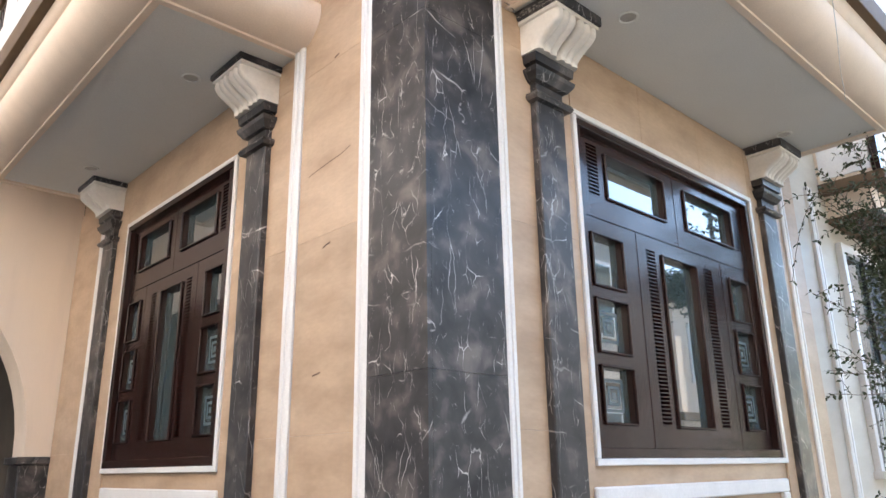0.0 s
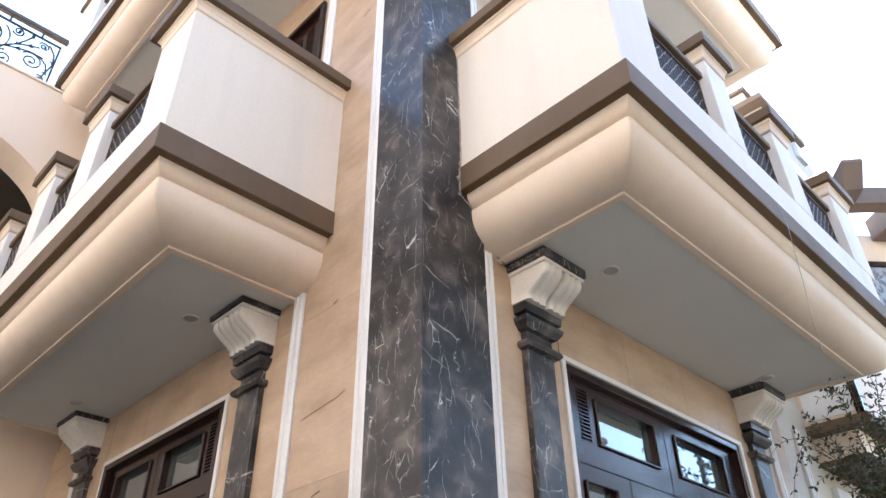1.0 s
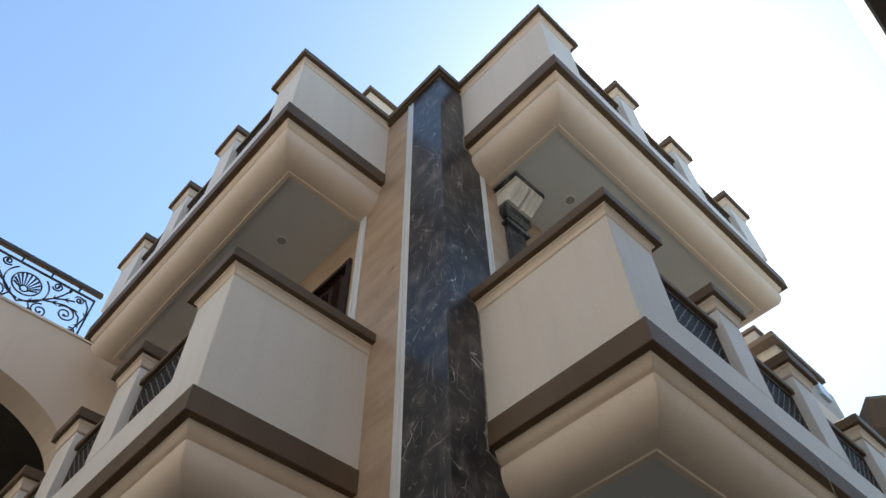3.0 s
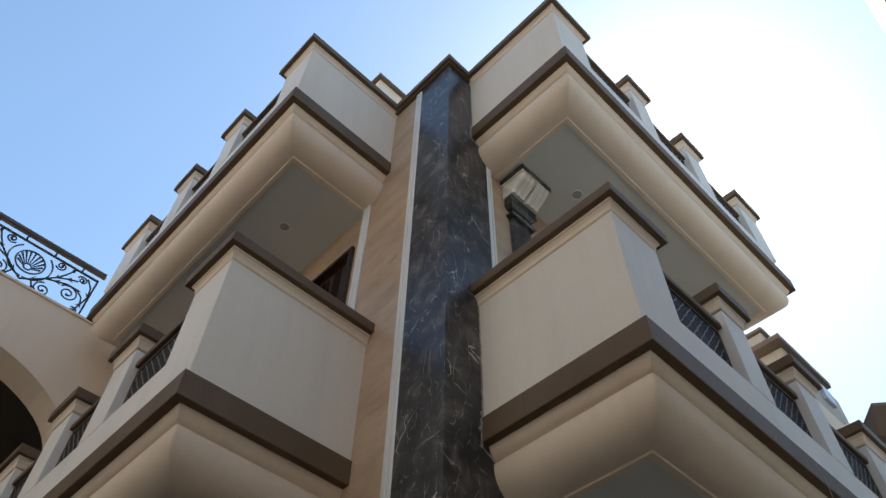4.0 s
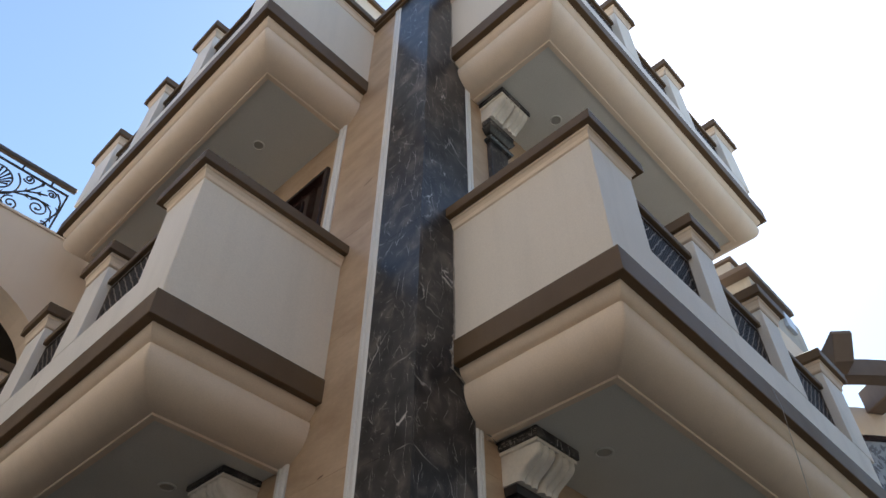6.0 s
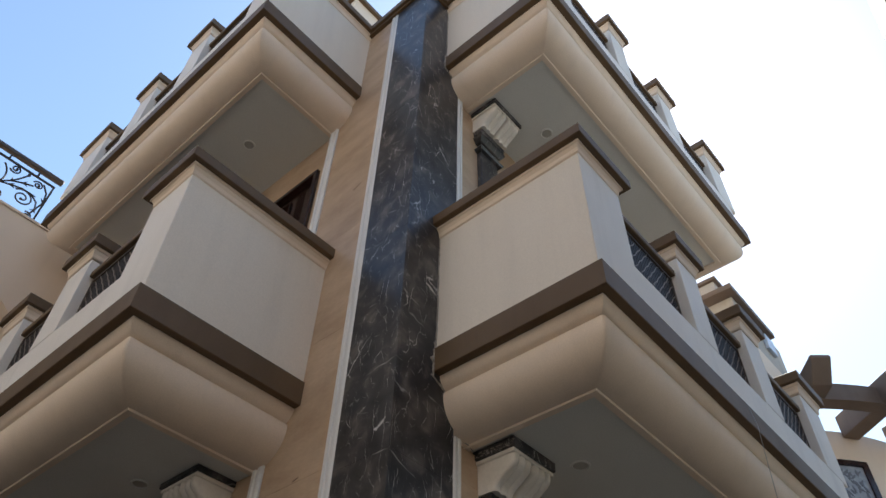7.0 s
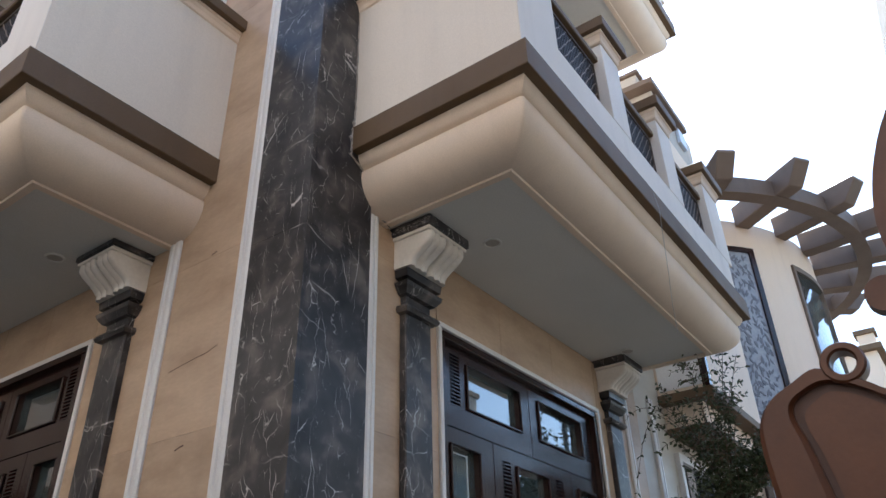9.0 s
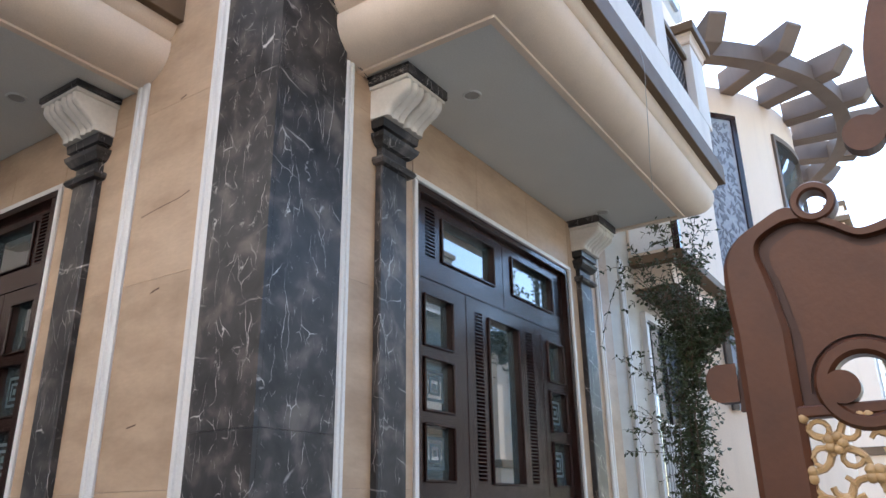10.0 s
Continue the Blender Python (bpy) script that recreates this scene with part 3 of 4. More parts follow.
# ---- pilasters with capitals ----
def pilaster(side, s0, s1, z0, up):
    o = SIDES[side]
    f = o["f"]
    z = up * STOREY
    mid, w = (s0 + s1) / 2, (s1 - s0) / 2
    p = thing("pilaster", "dark veined marble pilaster with a white scrolled capital", "pilaster", "pilasters beside the windows", at=f(mid, 0, z0))
    inv = Matrix.Translation(-p.location)

    def add(name, bm, mat, label="", smooth=False):
        for v in bm.verts:
            v.co = inv @ v.co
        return part(name, bm, mat, p, label, smooth)

    add("shaft", box(mid - w, mid + w, 0.0, 0.055, z0, 3.241 + z, 0.006, f=f), MARBLE)

    def ring_profile(prof):
        rows = []
        for grow, q in prof:
            rows.append([f(mid - w - grow, 0.0, q + z), f(mid - w - grow, 0.055 + grow, q + z), f(mid + w + grow, 0.055 + grow, q + z), f(mid + w + grow, 0.0, q + z)])
        return add_loops(bmesh.new(), rows, True, True)

    add("lower_ring", ring_profile([(0.0, 3.231), (0.026, 3.236), (0.036, 3.254), (0.030, 3.271), (0.0, 3.281)]), MARBLE)
    add("neck", ring_profile([(-0.004, 3.276), (-0.004, 3.346)]), MARBLE)
    add("upper_ring", ring_profile([(0.0, 3.336), (0.018, 3.343), (0.042, 3.376), (0.048, 3.398), (0.0, 3.406)]), MARBLE)
    add("block", ring_profile([(0.010, 3.401), (0.010, 3.416), (0.040, 3.428), (0.045, 3.473), (0.02, 3.475)]), MARBLE)
    # white scrolled capital: two lobes of three flutes each, with an S-shaped front between flat cheeks
    steps = 16
    half = w + 0.052
    for k in (-1, 1):
        rows = []
        for i in range(steps + 1):
            t = i / steps
            q = 3.476 + 0.166 * t
            e = min(1, max(0, (t - 0.10) / 0.72))
            out = 0.118 + 0.128 * e * e * (3 - 2 * e)
            a, b = (mid + 0.007, mid + half) if k > 0 else (mid - half, mid - 0.007)
            m = 24
            row = []
            for j in range(m + 1):
                u = j / m
                edge_fall = 0.012 * max(0.0, 1 - min(u, 1 - u) / 0.06) ** 2
                row.append(f(a + (b - a) * u, out + 0.013 * abs(math.sin(3 * math.pi * u)) ** 0.7 - edge_fall, q + z))
            rows.append([f(a, 0.0, q + z)] + row + [f(b, 0.0, q + z)])
        add("capital_lobe", add_loops(bmesh.new(), rows, True, True), CAPITAL, "white plaster scroll with three flutes", True)
    add("lobe_backing", box(mid - 0.008, mid + 0.008, 0.0, 0.105, 3.478 + z, 3.64 + z, f=f), CAPITAL)
    half = w + 0.064
    add("abacus", box(mid - half, mid + half, 0.0, 0.262, 3.6425 + z, 3.666 + z, 0.004, f=f), CAPITAL)
    add("top_plate", box(mid - half - 0.010, mid + half + 0.010, 0.0, 0.274, 3.667 + z, (3.702 if side == "west" else 3.723) + z, 0.004, f=f), MARBLE, "dark marble plate")
    if (side, up) == ("south", 0) and s0 < 1:
        # cement smears left on the plate's edge
        rn = random.Random(5)
        bm = bmesh.new()
        for k in range(60):
            v, q = rn.uniform(0.0, 0.265), 3.670 + rn.random() * 0.030 + z
            w, h = rn.uniform(0.003, 0.014), rn.uniform(0.001, 0.004)
            add_box(bm, mid - half - 0.0125, mid - half - 0.0098, v, v + w, q, q + h, f=f)
        add("cement_smear", bm, MORTAR_PALE, "pale cement smears")
    return p


for side, spans in (("south", ((0.706, 0.922), (3.20, 3.41))), ("west", ((1.295, 1.505), (3.60, 3.81)))):
    for a, b in spans:
        pilaster(side, a, b, 0.0, 0)
        if side == "south":
            pilaster(side, a, b, 4.18, 1)


# ---- windows ----
def window(name, side, s0, s1, z0, z1, group):
    """A dark wooden window: two transom lights, two side sashes of three panes, a tall middle pane between louvres."""
    f = SIDES[side]["f"]
    w, h = s1 - s0, z1 - z0
    S = lambda u: s0 + w * u
    Z = lambda q: z0 + h * q
    win = thing(name, "dark brown wooden window with tinted reflective panes and louvred strips", "window", group, "structure", at=f((s0 + s1) / 2, 0, z0))
    inv = Matrix.Translation(-win.location)

    def add(n, bm, mat, parent=None, label="", smooth=False):
        for v in bm.verts:
            v.co = inv @ v.co
        return part(n, bm, mat, parent or win, label, smooth)

    D = -0.005 if side == "south" else 0.012
    bm = bmesh.new()
    lip = 0.045
    for a, b, c, d in ((s0, s1, z1 - lip, z1), (s0, s1, z0, z0 + 0.05), (s0, s0 + lip, z0 + 0.05, z1 - lip), (s1 - lip, s1, z0 + 0.05, z1 - lip)):
        add_box(bm, a, b, D - 0.12, D + 0.02, c, d, 0.004, f=f)
    add("window_frame", bm, WOOD)
    # sheets of joinery with holes: (u0, u1, q0, q1) of each leaf and its lights
    tr = 0.700
    transoms = [((0.024, 0.511, tr + 0.004, 0.972), [(0.155, 0.449, 0.783, 0.925)], [(0.069, 0.118, 0.773, 0.945)]),
                ((0.515, 0.976, tr + 0.004, 0.972), [(0.576, 0.878, 0.783, 0.925)], [(0.908, 0.958, 0.773, 0.945)])]
    lights = [(0.494, 0.645), (0.298, 0.447), (0.098, 0.250)]
    leaves = transoms + [
        ((0.024, 0.275, 0.028, tr), [(0.065, 0.198, a, b) for a, b in lights], []),
        ((0.279, 0.766, 0.028, tr), [(0.408, 0.597, 0.096, 0.645)], [(0.323, 0.371, 0.094, 0.655), (0.653, 0.703, 0.094, 0.655)]),
        ((0.770, 0.976, 0.028, tr), [(0.818, 0.940, a, b) for a, b in lights], []),
    ]
    for n_leaf, ((u0, u1, q0, q1), panes, louvres) in enumerate(leaves):
        bm = bmesh.new()
        holes = panes + louvres
        us = sorted({u0, u1, *(h[0] for h in holes), *(h[1] for h in holes)})
        for a, b in zip(us, us[1:]):
            zs = [q0]
            for hh in sorted((x for x in holes if x[0] <= a and x[1] >= b), key=lambda x: x[2]):
                zs += [hh[2], hh[3]]
            zs.append(q1)
            for lo, hi in zip(zs[::2], zs[1::2]):
                add_box(bm, S(a), S(b), D - 0.07, D - 0.02, Z(lo), Z(hi), f=f)
        bmesh.ops.remove_doubles(bm, verts=bm.verts[:], dist=1e-5)
        leaf = add("sash" if n_leaf > 1 else "transom_light", bm, WOOD)
        for a, b, lo, hi in panes:
            add("pane", box(S(a) + 0.001, S(b) - 0.001, D - 0.058, D - 0.052, Z(lo) + 0.001, Z(hi) - 0.001, f=f), GLASS, leaf, "tinted reflective glass pane")
            bead = bmesh.new()
            t = 0.014
            for p, q, r, s in ((S(a) - t, S(b) + t, Z(hi), Z(hi) + t), (S(a) - t, S(b) + t, Z(lo) - t, Z(lo)), (S(a) - t, S(a), Z(lo), Z(hi)), (S(b), S(b) + t, Z(lo), Z(hi))):
                add_box(bead, p, q, D - 0.0195, D - 0.006, r, s, 0.004, f=f)
            add("glazing_bead", bead, WOOD, leaf)
            if n_leaf in (2, 4) and (lo, hi) != lights[0]:
                et = bmesh.new()
                cs, cz, rs, rz = (S(a) + S(b)) / 2, (Z(lo) + Z(hi)) / 2, (S(b) - S(a)) / 2, (Z(hi) - Z(lo)) / 2
                for k0, k1 in ((0.62, 0.50), (0.36, 0.25), (0.12, 0.0)):
                    o0, o1 = k0, k1
                    for p, q, r, s in ((-o0, o0, o1, o0), (-o0, o0, -o0, -o1), (-o0, -o1, -o1, o1), (o1, o0, -o1, o1)):
                        if q - p > 0.001 and s - r > 0.001:
                            add_box(et, cs + rs * p, cs + rs * q, D - 0.0515, D - 0.0505, cz + rz * r, cz + rz * s, f=f)
                add("etched_pattern", et, ETCH, leaf, "etched concentric squares on the pane")
        for a, b, lo, hi in louvres:
            lv = bmesh.new()
            count = max(6, round((Z(hi) - Z(lo)) / 0.021))
            for k in range(count):
                zz = Z(lo) + (Z(hi) - Z(lo)) * (k + 0.5) / count
                add_prism(lv, [(D - 0.060, zz + 0.002), (D - 0.024, zz - 0.010), (D - 0.020, zz - 0.008), (D - 0.020, zz - 0.001), (D - 0.058, zz + 0.009)], S(a), S(b), lambda v, q, s: f(s, v, q))
            add_box(lv, S(a), S(b), D - 0.068, D - 0.062, Z(lo), Z(hi), f=f)
            add("louvre", lv, WOOD, leaf, "narrow strip of louvre slats")
    # white border on the wall
    bm = bmesh.new()
    for a, b, c, d in ((s0 - 0.032, s1 + 0.032, z1, z1 + 0.032), (s0 - 0.032, s1 + 0.032, z0 - 0.032, z0), (s0 - 0.032, s0, z0, z1), (s1, s1 + 0.032, z0, z1)):
        add_box(bm, a, b, 0.0005, 0.03, c, d, 0.004, f=f)
    if z0 < 4:
        add("border", bm, TRIM, label="thin white stone border")
    # reveal and sill
    bm = bmesh.new()
    add_box(bm, s0, s1, D - 0.03, 0.012, z0 - 0.001, z0 + 0.018, 0.003, f=f)
    add("window_sill", bm, MARBLE, label="dark stone sill")
    return win


for k, side in enumerate(("west", "south")):
    a, b = GROUND_WINDOW[side]
    window("window_%d" % (k + 1), side, a, b, SILL, HEAD, "windows of the corner house")
    a, b = UP_DOOR[side]
    window("window_%d" % (k + 3), side, a, b, 4.3, HEAD + STOREY, "windows of the corner house")
    # moulded panel under the ground-floor window
    f = SIDES[side]["f"]
    a, b = GROUND_WINDOW[side]
    bm = bmesh.new()
    for p, q, c, d in ((a - 0.06, b - 0.02, 1.35, 1.43), (a - 0.06, b - 0.02, 0.55, 0.63), (a - 0.06, a + 0.02, 0.63, 1.35), (b - 0.10, b - 0.02, 0.63, 1.35)):
        add_box(bm, p, q, 0.0005, 0.035, c, d, 0.008, f=f)
    tagged(link("panel_moulding", bm, TRIM), "white moulded panel frame below the window", "moulding", kind="structure")

# ---- roof room ----
roof_room = thing("roof_room", "small cream roof-top stair room with brown coping", "roof room", at=(0.25, 1.6, 8.0))
part("wall", box(0.0, 2.0, 0.0, 2.2, 0.27, 2.78), CREAM, roof_room)
part("coping", box(-0.05, 2.05, -0.05, 2.25, 2.78, 2.85), BROWN, roof_room)
tagged(link("roof", box(0.28, 3.65, 0.28, 8.75, 8.2, 8.3), GREY_CONCRETE), "flat concrete roof slab", "roof", kind="structure")


# ---- arched porch ----
def arch_wall(bm, x0, x1, z0, z1, cx, half, spring, rise, y0, y1):
    """A wall in the x-z plane with an arched opening down to z0."""
    n = 28
    top = [(cx - half * math.cos(math.pi * k / n), spring + rise * math.sin(math.pi * k / n)) for k in range(n + 1)]
    for (xa, za), (xb, zb) in zip(top, top[1:]):
        add_prism(bm, [(xa, za), (xb, zb), (xb, z1), (xa, z1)], y0, y1, lambda p, q, d: (p, d, q))
    add_box(bm, x0, cx - half, y0, y1, z0, z1)
    add_box(bm, cx + half, x1, y0, y1, z0, z1)
    bmesh.ops.remove_doubles(bm, verts=bm.verts[:], dist=1e-4)
    return bm


PY = 4.6
porch = thing("porch", "two-storey cream porch with wide arches beside the house", "porch", at=(0, PY, 0))


def padd(name, bm, mat, label=""):
    for v in bm.verts:
        v.co.y -= PY
    return part(name, bm, mat, porch, label)


padd("lower_arch", arch_wall(bmesh.new(), -3.6, 0.028, 1.66, 4.3, -1.50, 1.325, 1.69, 1.50, PY, PY + 0.35), CREAM, "cream wall with a round arch")
padd("upper_arch", arch_wall(bmesh.new(), -4.6, 0.028, 4.302, 7.37, -2.30, 1.61, 5.93, 0.76, PY, PY + 0.4), CREAM, "cream wall with a flat arch")
for x0, x1 in ((-0.20, 0.026), (-3.3, -2.9)):
    padd("column", box(x0, x1, PY + 0.01, PY + 0.34, 0, 1.60, 0.01), MARBLE, "dark marble column")
    padd("column_ledge", box(x0 - 0.03, x1, PY - 0.02, PY + 0.36, 1.602, 1.658, 0.006), MARBLE)
# porch floor, roof and back are coloured dark in place of porch shade
padd("porch_floor", box(-4.6, 0.02, PY + 0.41, 8.5, 4.05, 4.25), SHADE_PAINT)
padd("porch_roof", box(-4.6, 0.02, PY + 0.41, 8.5, 7.15, 7.35), SHADE_PAINT)
padd("back_wall", box(-4.34, 0.02, 8.2, 8.45, 0, 7.14), SHADE_PAINT)
padd("parapet_ledge", box(-4.62, 0.02, PY - 0.02, PY + 0.43, 7.372, 7.40), CREAM)


def spiral(cx, cz, r, turns, start, flip=1, n=22):
    return [(cx + r * (1 - 0.8 * k / n) * math.cos(start + flip * turns * 2 * math.pi * k / n), cz + r * (1 - 0.8 * k / n) * math.sin(start + flip * turns * 2 * math.pi * k / n)) for k in range(n + 1)]


def iron_railing(x0, x1, y, z0, z1):
    """Wrought iron scrolls with fan rosettes, under a broad handrail carried on short studs."""
    r = thing("iron_railing", "dark wrought iron railing with scrolls and fan rosettes", "railing", at=(x0, y, z0))
    h, L = z1 - z0, x1 - x0
    part("handrail", box(0, L + 0.05, -0.035, 0.035, h - 0.055, h, 0.008), RAIL_IRON, r, "broad brown handrail")
    part("upper_bar", box(0, L, -0.01, 0.01, h - 0.155, h - 0.135), IRON, r)
    part("bottom_bar", box(0, L, -0.01, 0.01, 0.015, 0.037), IRON, r)
    for x in (0.01, L - 0.01):
        part("end_bar", box(x - 0.01, x + 0.01, -0.01, 0.01, 0, h - 0.135), IRON, r)
    to = lambda pts: [(p, 0, q) for p, q in pts]
    bay = 1.46
    for k in range(max(1, int(L / bay))):
        c = L - 0.71 - k * bay
        m = 0.40
        for u in (-0.5, -0.17, 0.17, 0.5):
            part("stud", box(c + u - 0.01, c + u + 0.01, -0.01, 0.01, h - 0.135, h - 0.07), IRON, r)
        bm = bmesh.new()
        add_tube(bm, to([(c + 0.155 * math.cos(a * math.pi / 14), m + 0.155 * math.sin(a * math.pi / 14)) for a in range(29)]), 0.010, 6)
        rosette = part("rosette", bm, IRON, r, "round rosette filled with a fan")
        for a in range(11):
            t = radians(-28 + 23.6 * a)
            root = Vector((c + 0.045 * math.cos(t), 0, m - 0.065 + 0.045 * math.sin(t)))
            tip = Vector((c + 0.135 * math.cos(t * 0.92 + 0.12), 0, m + 0.005 + 0.135 * math.sin(t * 0.92 + 0.12)))
            bm = bmesh.new()
            add_tube(bm, [root, root.lerp(tip, 0.6), tip], 0.006, 5, 0.013)
            part("petal", bm, IRON, rosette)
        bm = bmesh.new()
        add_tube(bm, to([(c + 0.042 * math.cos(a * math.pi / 6), m - 0.075 + 0.042 * math.sin(a * math.pi / 6)) for a in range(13)]), 0.010, 6)
        part("eye", bm, IRON, rosette)
        for sgn in (-1, 1):
            # heart-shaped arm round the rosette, ending in an upper curl
            bm = bmesh.new()
            arm = [(c + sgn * 0.235 * math.cos(radians(q)), m + 0.235 * math.sin(radians(q))) for q in range(-88, 50, 9)]
            add_tube(bm, to(arm), 0.010, 5)
            part("arm", bm, IRON, r)
            for px, pz, rad, turns, st, fl in ((0.285, 0.575, 0.062, 1.5, -2.6, 1), (0.555, 0.545, 0.058, 1.5, 2.9, -1), (0.49, 0.275, 0.115, 1.7, 2.6, -1), (0.245, 0.150, 0.098, 1.6, 1.7, 1), (0.62, 0.10, 0.050, 1.3, 2.3, -1)):
                bm = bmesh.new()
                pts = [(c + sgn * p, q) for p, q in spiral(px, pz, rad, turns, st, fl)]
                add_tube(bm, to(pts), 0.0098, 5)
                bmesh.ops.create_icosphere(bm, subdivisions=1, radius=0.018, matrix=Matrix.Translation((pts[-1][0], 0, pts[-1][1])))
                part("scroll", bm, IRON, r)
            for curve in ([(0.0, 0.13), (0.10, 0.20), (0.21, 0.30), (0.31, 0.40), (0.37, 0.49), (0.42, 0.59)], [(0.21, 0.30), (0.32, 0.345), (0.44, 0.385), (0.55, 0.385), (0.63, 0.32), (0.655, 0.22), (0.63, 0.12)], [(0.31, 0.40), (0.42, 0.46), (0.52, 0.50)], [(0.10, 0.20), (0.14, 0.12), (0.20, 0.05)], [(0.655, 0.22), (0.69, 0.36), (0.67, 0.50), (0.60, 0.60)]):
                bm = bmesh.new()
                add_tube(bm, to([(c + sgn * p, q) for p, q in curve]), 0.0105, 5)
                for (p, q), (p2, q2) in list(zip(curve[:-1], curve[1:]))[1::2]:
                    side_way = Vector((q - q2, 0, p2 - p)).normalized() * 0.032
                    for way in (1, -1):
                        tip = Vector((sgn * side_way.x * way, 0, side_way.z * way)) + Vector((sgn * (p2 - p), 0, q2 - q)) * 0.4
                        base = Vector((c + sgn * p, 0, q))
                        add_tube(bm, [base, base + tip * 0.55, base + tip], 0.012, 5, 0.003)
                part("stem", bm, IRON, r)
            bm = bmesh.new()
            bmesh.ops.create_icosphere(bm, subdivisions=2, radius=0.024, matrix=Matrix.Translation((c + sgn * 0.425, 0, 0.605)) @ Matrix.Diagonal((0.8, 0.5, 1.3, 1)))
            part("bud", bm, IRON, r)
    return r


iron_railing(-4.5, -1.10, PY + 0.1, 7.40, 8.19)


# ---- the next house: wall, bay, barred window ----
tagged(link("wall_neighbour", box(3.9, 6.86, 0.03, 0.3, 0, 4.6), PALE_STONE), "pale rendered wall of the adjoining house", "wall", kind="structure")
strip("south", 4.20, 4.29, 0, 3.7)
clad("south", 3.662, 3.898, 0.0, 3.70, 0.92, 0.75)
bay = thing("bay", "projecting upper bay of the adjoining house with brown bands", "bay window", at=(4.55, 0.03, 3.45))


def badd(name, bm, mat, label=""):
    for v in bm.verts:
        v.co -= bay.location
    return part(name, bm, mat, bay, label)


badd("body", box(4.56, 6.3, -0.46, 0.028, 3.81, 7.0), CREAM)
badd("band", box(4.54, 6.32, -0.49, 0.028, 3.725, 3.808, 0.004), BROWN, "brown band round the bay's foot")
badd("corbel", box(4.66, 6.2, -0.34, 0.028, 3.52, 3.724), CREAM)
badd("lower_band", box(4.64, 6.22, -0.37, 0.028, 3.47, 3.518, 0.004), BROWN)
badd("side_panel", box(4.55, 4.559, -0.40, 0.0, 3.84, 5.4), WHITE_METAL, "bluish white panel")
badd("corner_frame", box(4.53, 4.6, -0.475, -0.41, 3.81, 6.9), WOOD, "dark corner post")

badd("parapet", box(4.95, 6.30, -0.43, 0.02, 7.003, 7.635, 0.006), OLD_RENDER)
badd("parapet_slab", box(4.80, 6.02, -0.50, 0.02, 7.637, 7.715, 0.006), PERGOLA, "grey-brown coping slab")
badd("parapet_post", box(4.98, 5.20, -0.28, -0.06, 7.717, 8.00, 0.004), OLD_RENDER)
badd("post_cap", box(4.94, 5.24, -0.32, -0.02, 8.002, 8.05, 0.004), PERGOLA)
badd("side_panel", box(5.68, 5.93, -0.475, -0.432, 7.30, 7.52, 0.003), BLUE_PANEL, "pale bluish panel under the slab")

barred = thing("window_5", "barred window with a white metal frame in the adjoining wall", "window", kind="structure", at=(4.72, 0.03, 1.45))
for n, b, m in (("window_frame", (0.0, 1.2, -0.05, -0.001, 1.80, 1.87), TRIM), ("window_frame", (0.0, 0.07, -0.05, -0.001, 0.0, 1.80), TRIM), ("window_frame", (1.13, 1.2, -0.05, -0.001, 0.0, 1.80), TRIM),
                ("window_sill", (-0.04, 1.24, -0.09, -0.001, -0.06, 0.0), TRIM), ("pane", (0.07, 1.13, -0.012, -0.004, 0.0, 1.8), GLASS), ("sash_bar", (0.56, 0.62, -0.03, -0.013, 0.0, 1.8), IRON)):
    part(n, box(*b), m, barred)
for k in range(13):
    part("bar", box(0.09 + 0.085 * k, 0.105 + 0.085 * k, -0.075, -0.06, 0.02, 0.85), WHITE_METAL, barred, "white bar")
for z in (0.03, 0.82):
    part("cross_bar", box(0.07, 1.13, -0.08, -0.055, z, z + 0.025), WHITE_METAL, barred)

# ---- round tower with pergola ----
CX, CY, DRUM = 9.13, 1.71, 2.85


def on_drum(r, deg, z):
    a = radians(deg)
    return Vector((CX - r * math.cos(a), CY - r * math.sin(a), z))


tower = thing("round_tower", "cream round corner tower with a patterned panel and curved window", "tower", at=(CX, CY, 0))


def tadd(name, bm, mat, parent=None, label="", smooth=False):
    for v in bm.verts:
        v.co -= tower.location
    return part(name, bm, mat, parent or tower, label, smooth)


def drum_sheet(r0, r1, d0, d1, z0, z1, n):
    bm = bmesh.new()
    rows = []
    for k in range(n + 1):
        d = d0 + (d1 - d0) * k / n
        rows.append([on_drum(r0, d, z0), on_drum(r1, d, z0), on_drum(r1, d, z1), on_drum(r0, d, z1)])
    return add_loops(bm, rows, True, True)


tadd("wall", drum_sheet(2.45, DRUM, -30, 150, 0, 6.93, 70), CREAM, smooth=True)
panel = tadd("mosaic_panel", drum_sheet(DRUM, DRUM + 0.03, 43, 53.4, 2.6, 6.42, 10), MOSAIC_BASE, label="blue-grey leaf-patterned panel")
for a, b, c, d in ((53.4, 54.9, 2.6, 6.49), (41.6, 43, 2.6, 6.49), (43, 53.4, 6.422, 6.49)):
    tadd("panel_frame", drum_sheet(DRUM, DRUM + 0.06, a, b, c, d, 6), WOOD, label="dark brown frame")
rnd = random.Random(4)
bm = bmesh.new()
for k in range(420):
    d, z = rnd.uniform(43.8, 52.6), rnd.uniform(2.7, 6.35)
    ang, ln, wd = rnd.uniform(0.6, 2.6), rnd.uniform(0.03, 0.06), rnd.uniform(0.009, 0.017)
    pts = []
    for u, v in ((-1, 0), (-0.3, 1), (0.5, 0.8), (1, 0), (0.5, -0.8), (-0.3, -1)):
        p, q = ln * u * math.cos(ang) - wd * v * math.sin(ang), ln * u * math.sin(ang) + wd * v * math.cos(ang)
        pts.append((d + math.degrees(p / DRUM), z + q))
    add_prism(bm, pts, DRUM + 0.031, DRUM + 0.037, lambda p, q, r: on_drum(r, p, q))
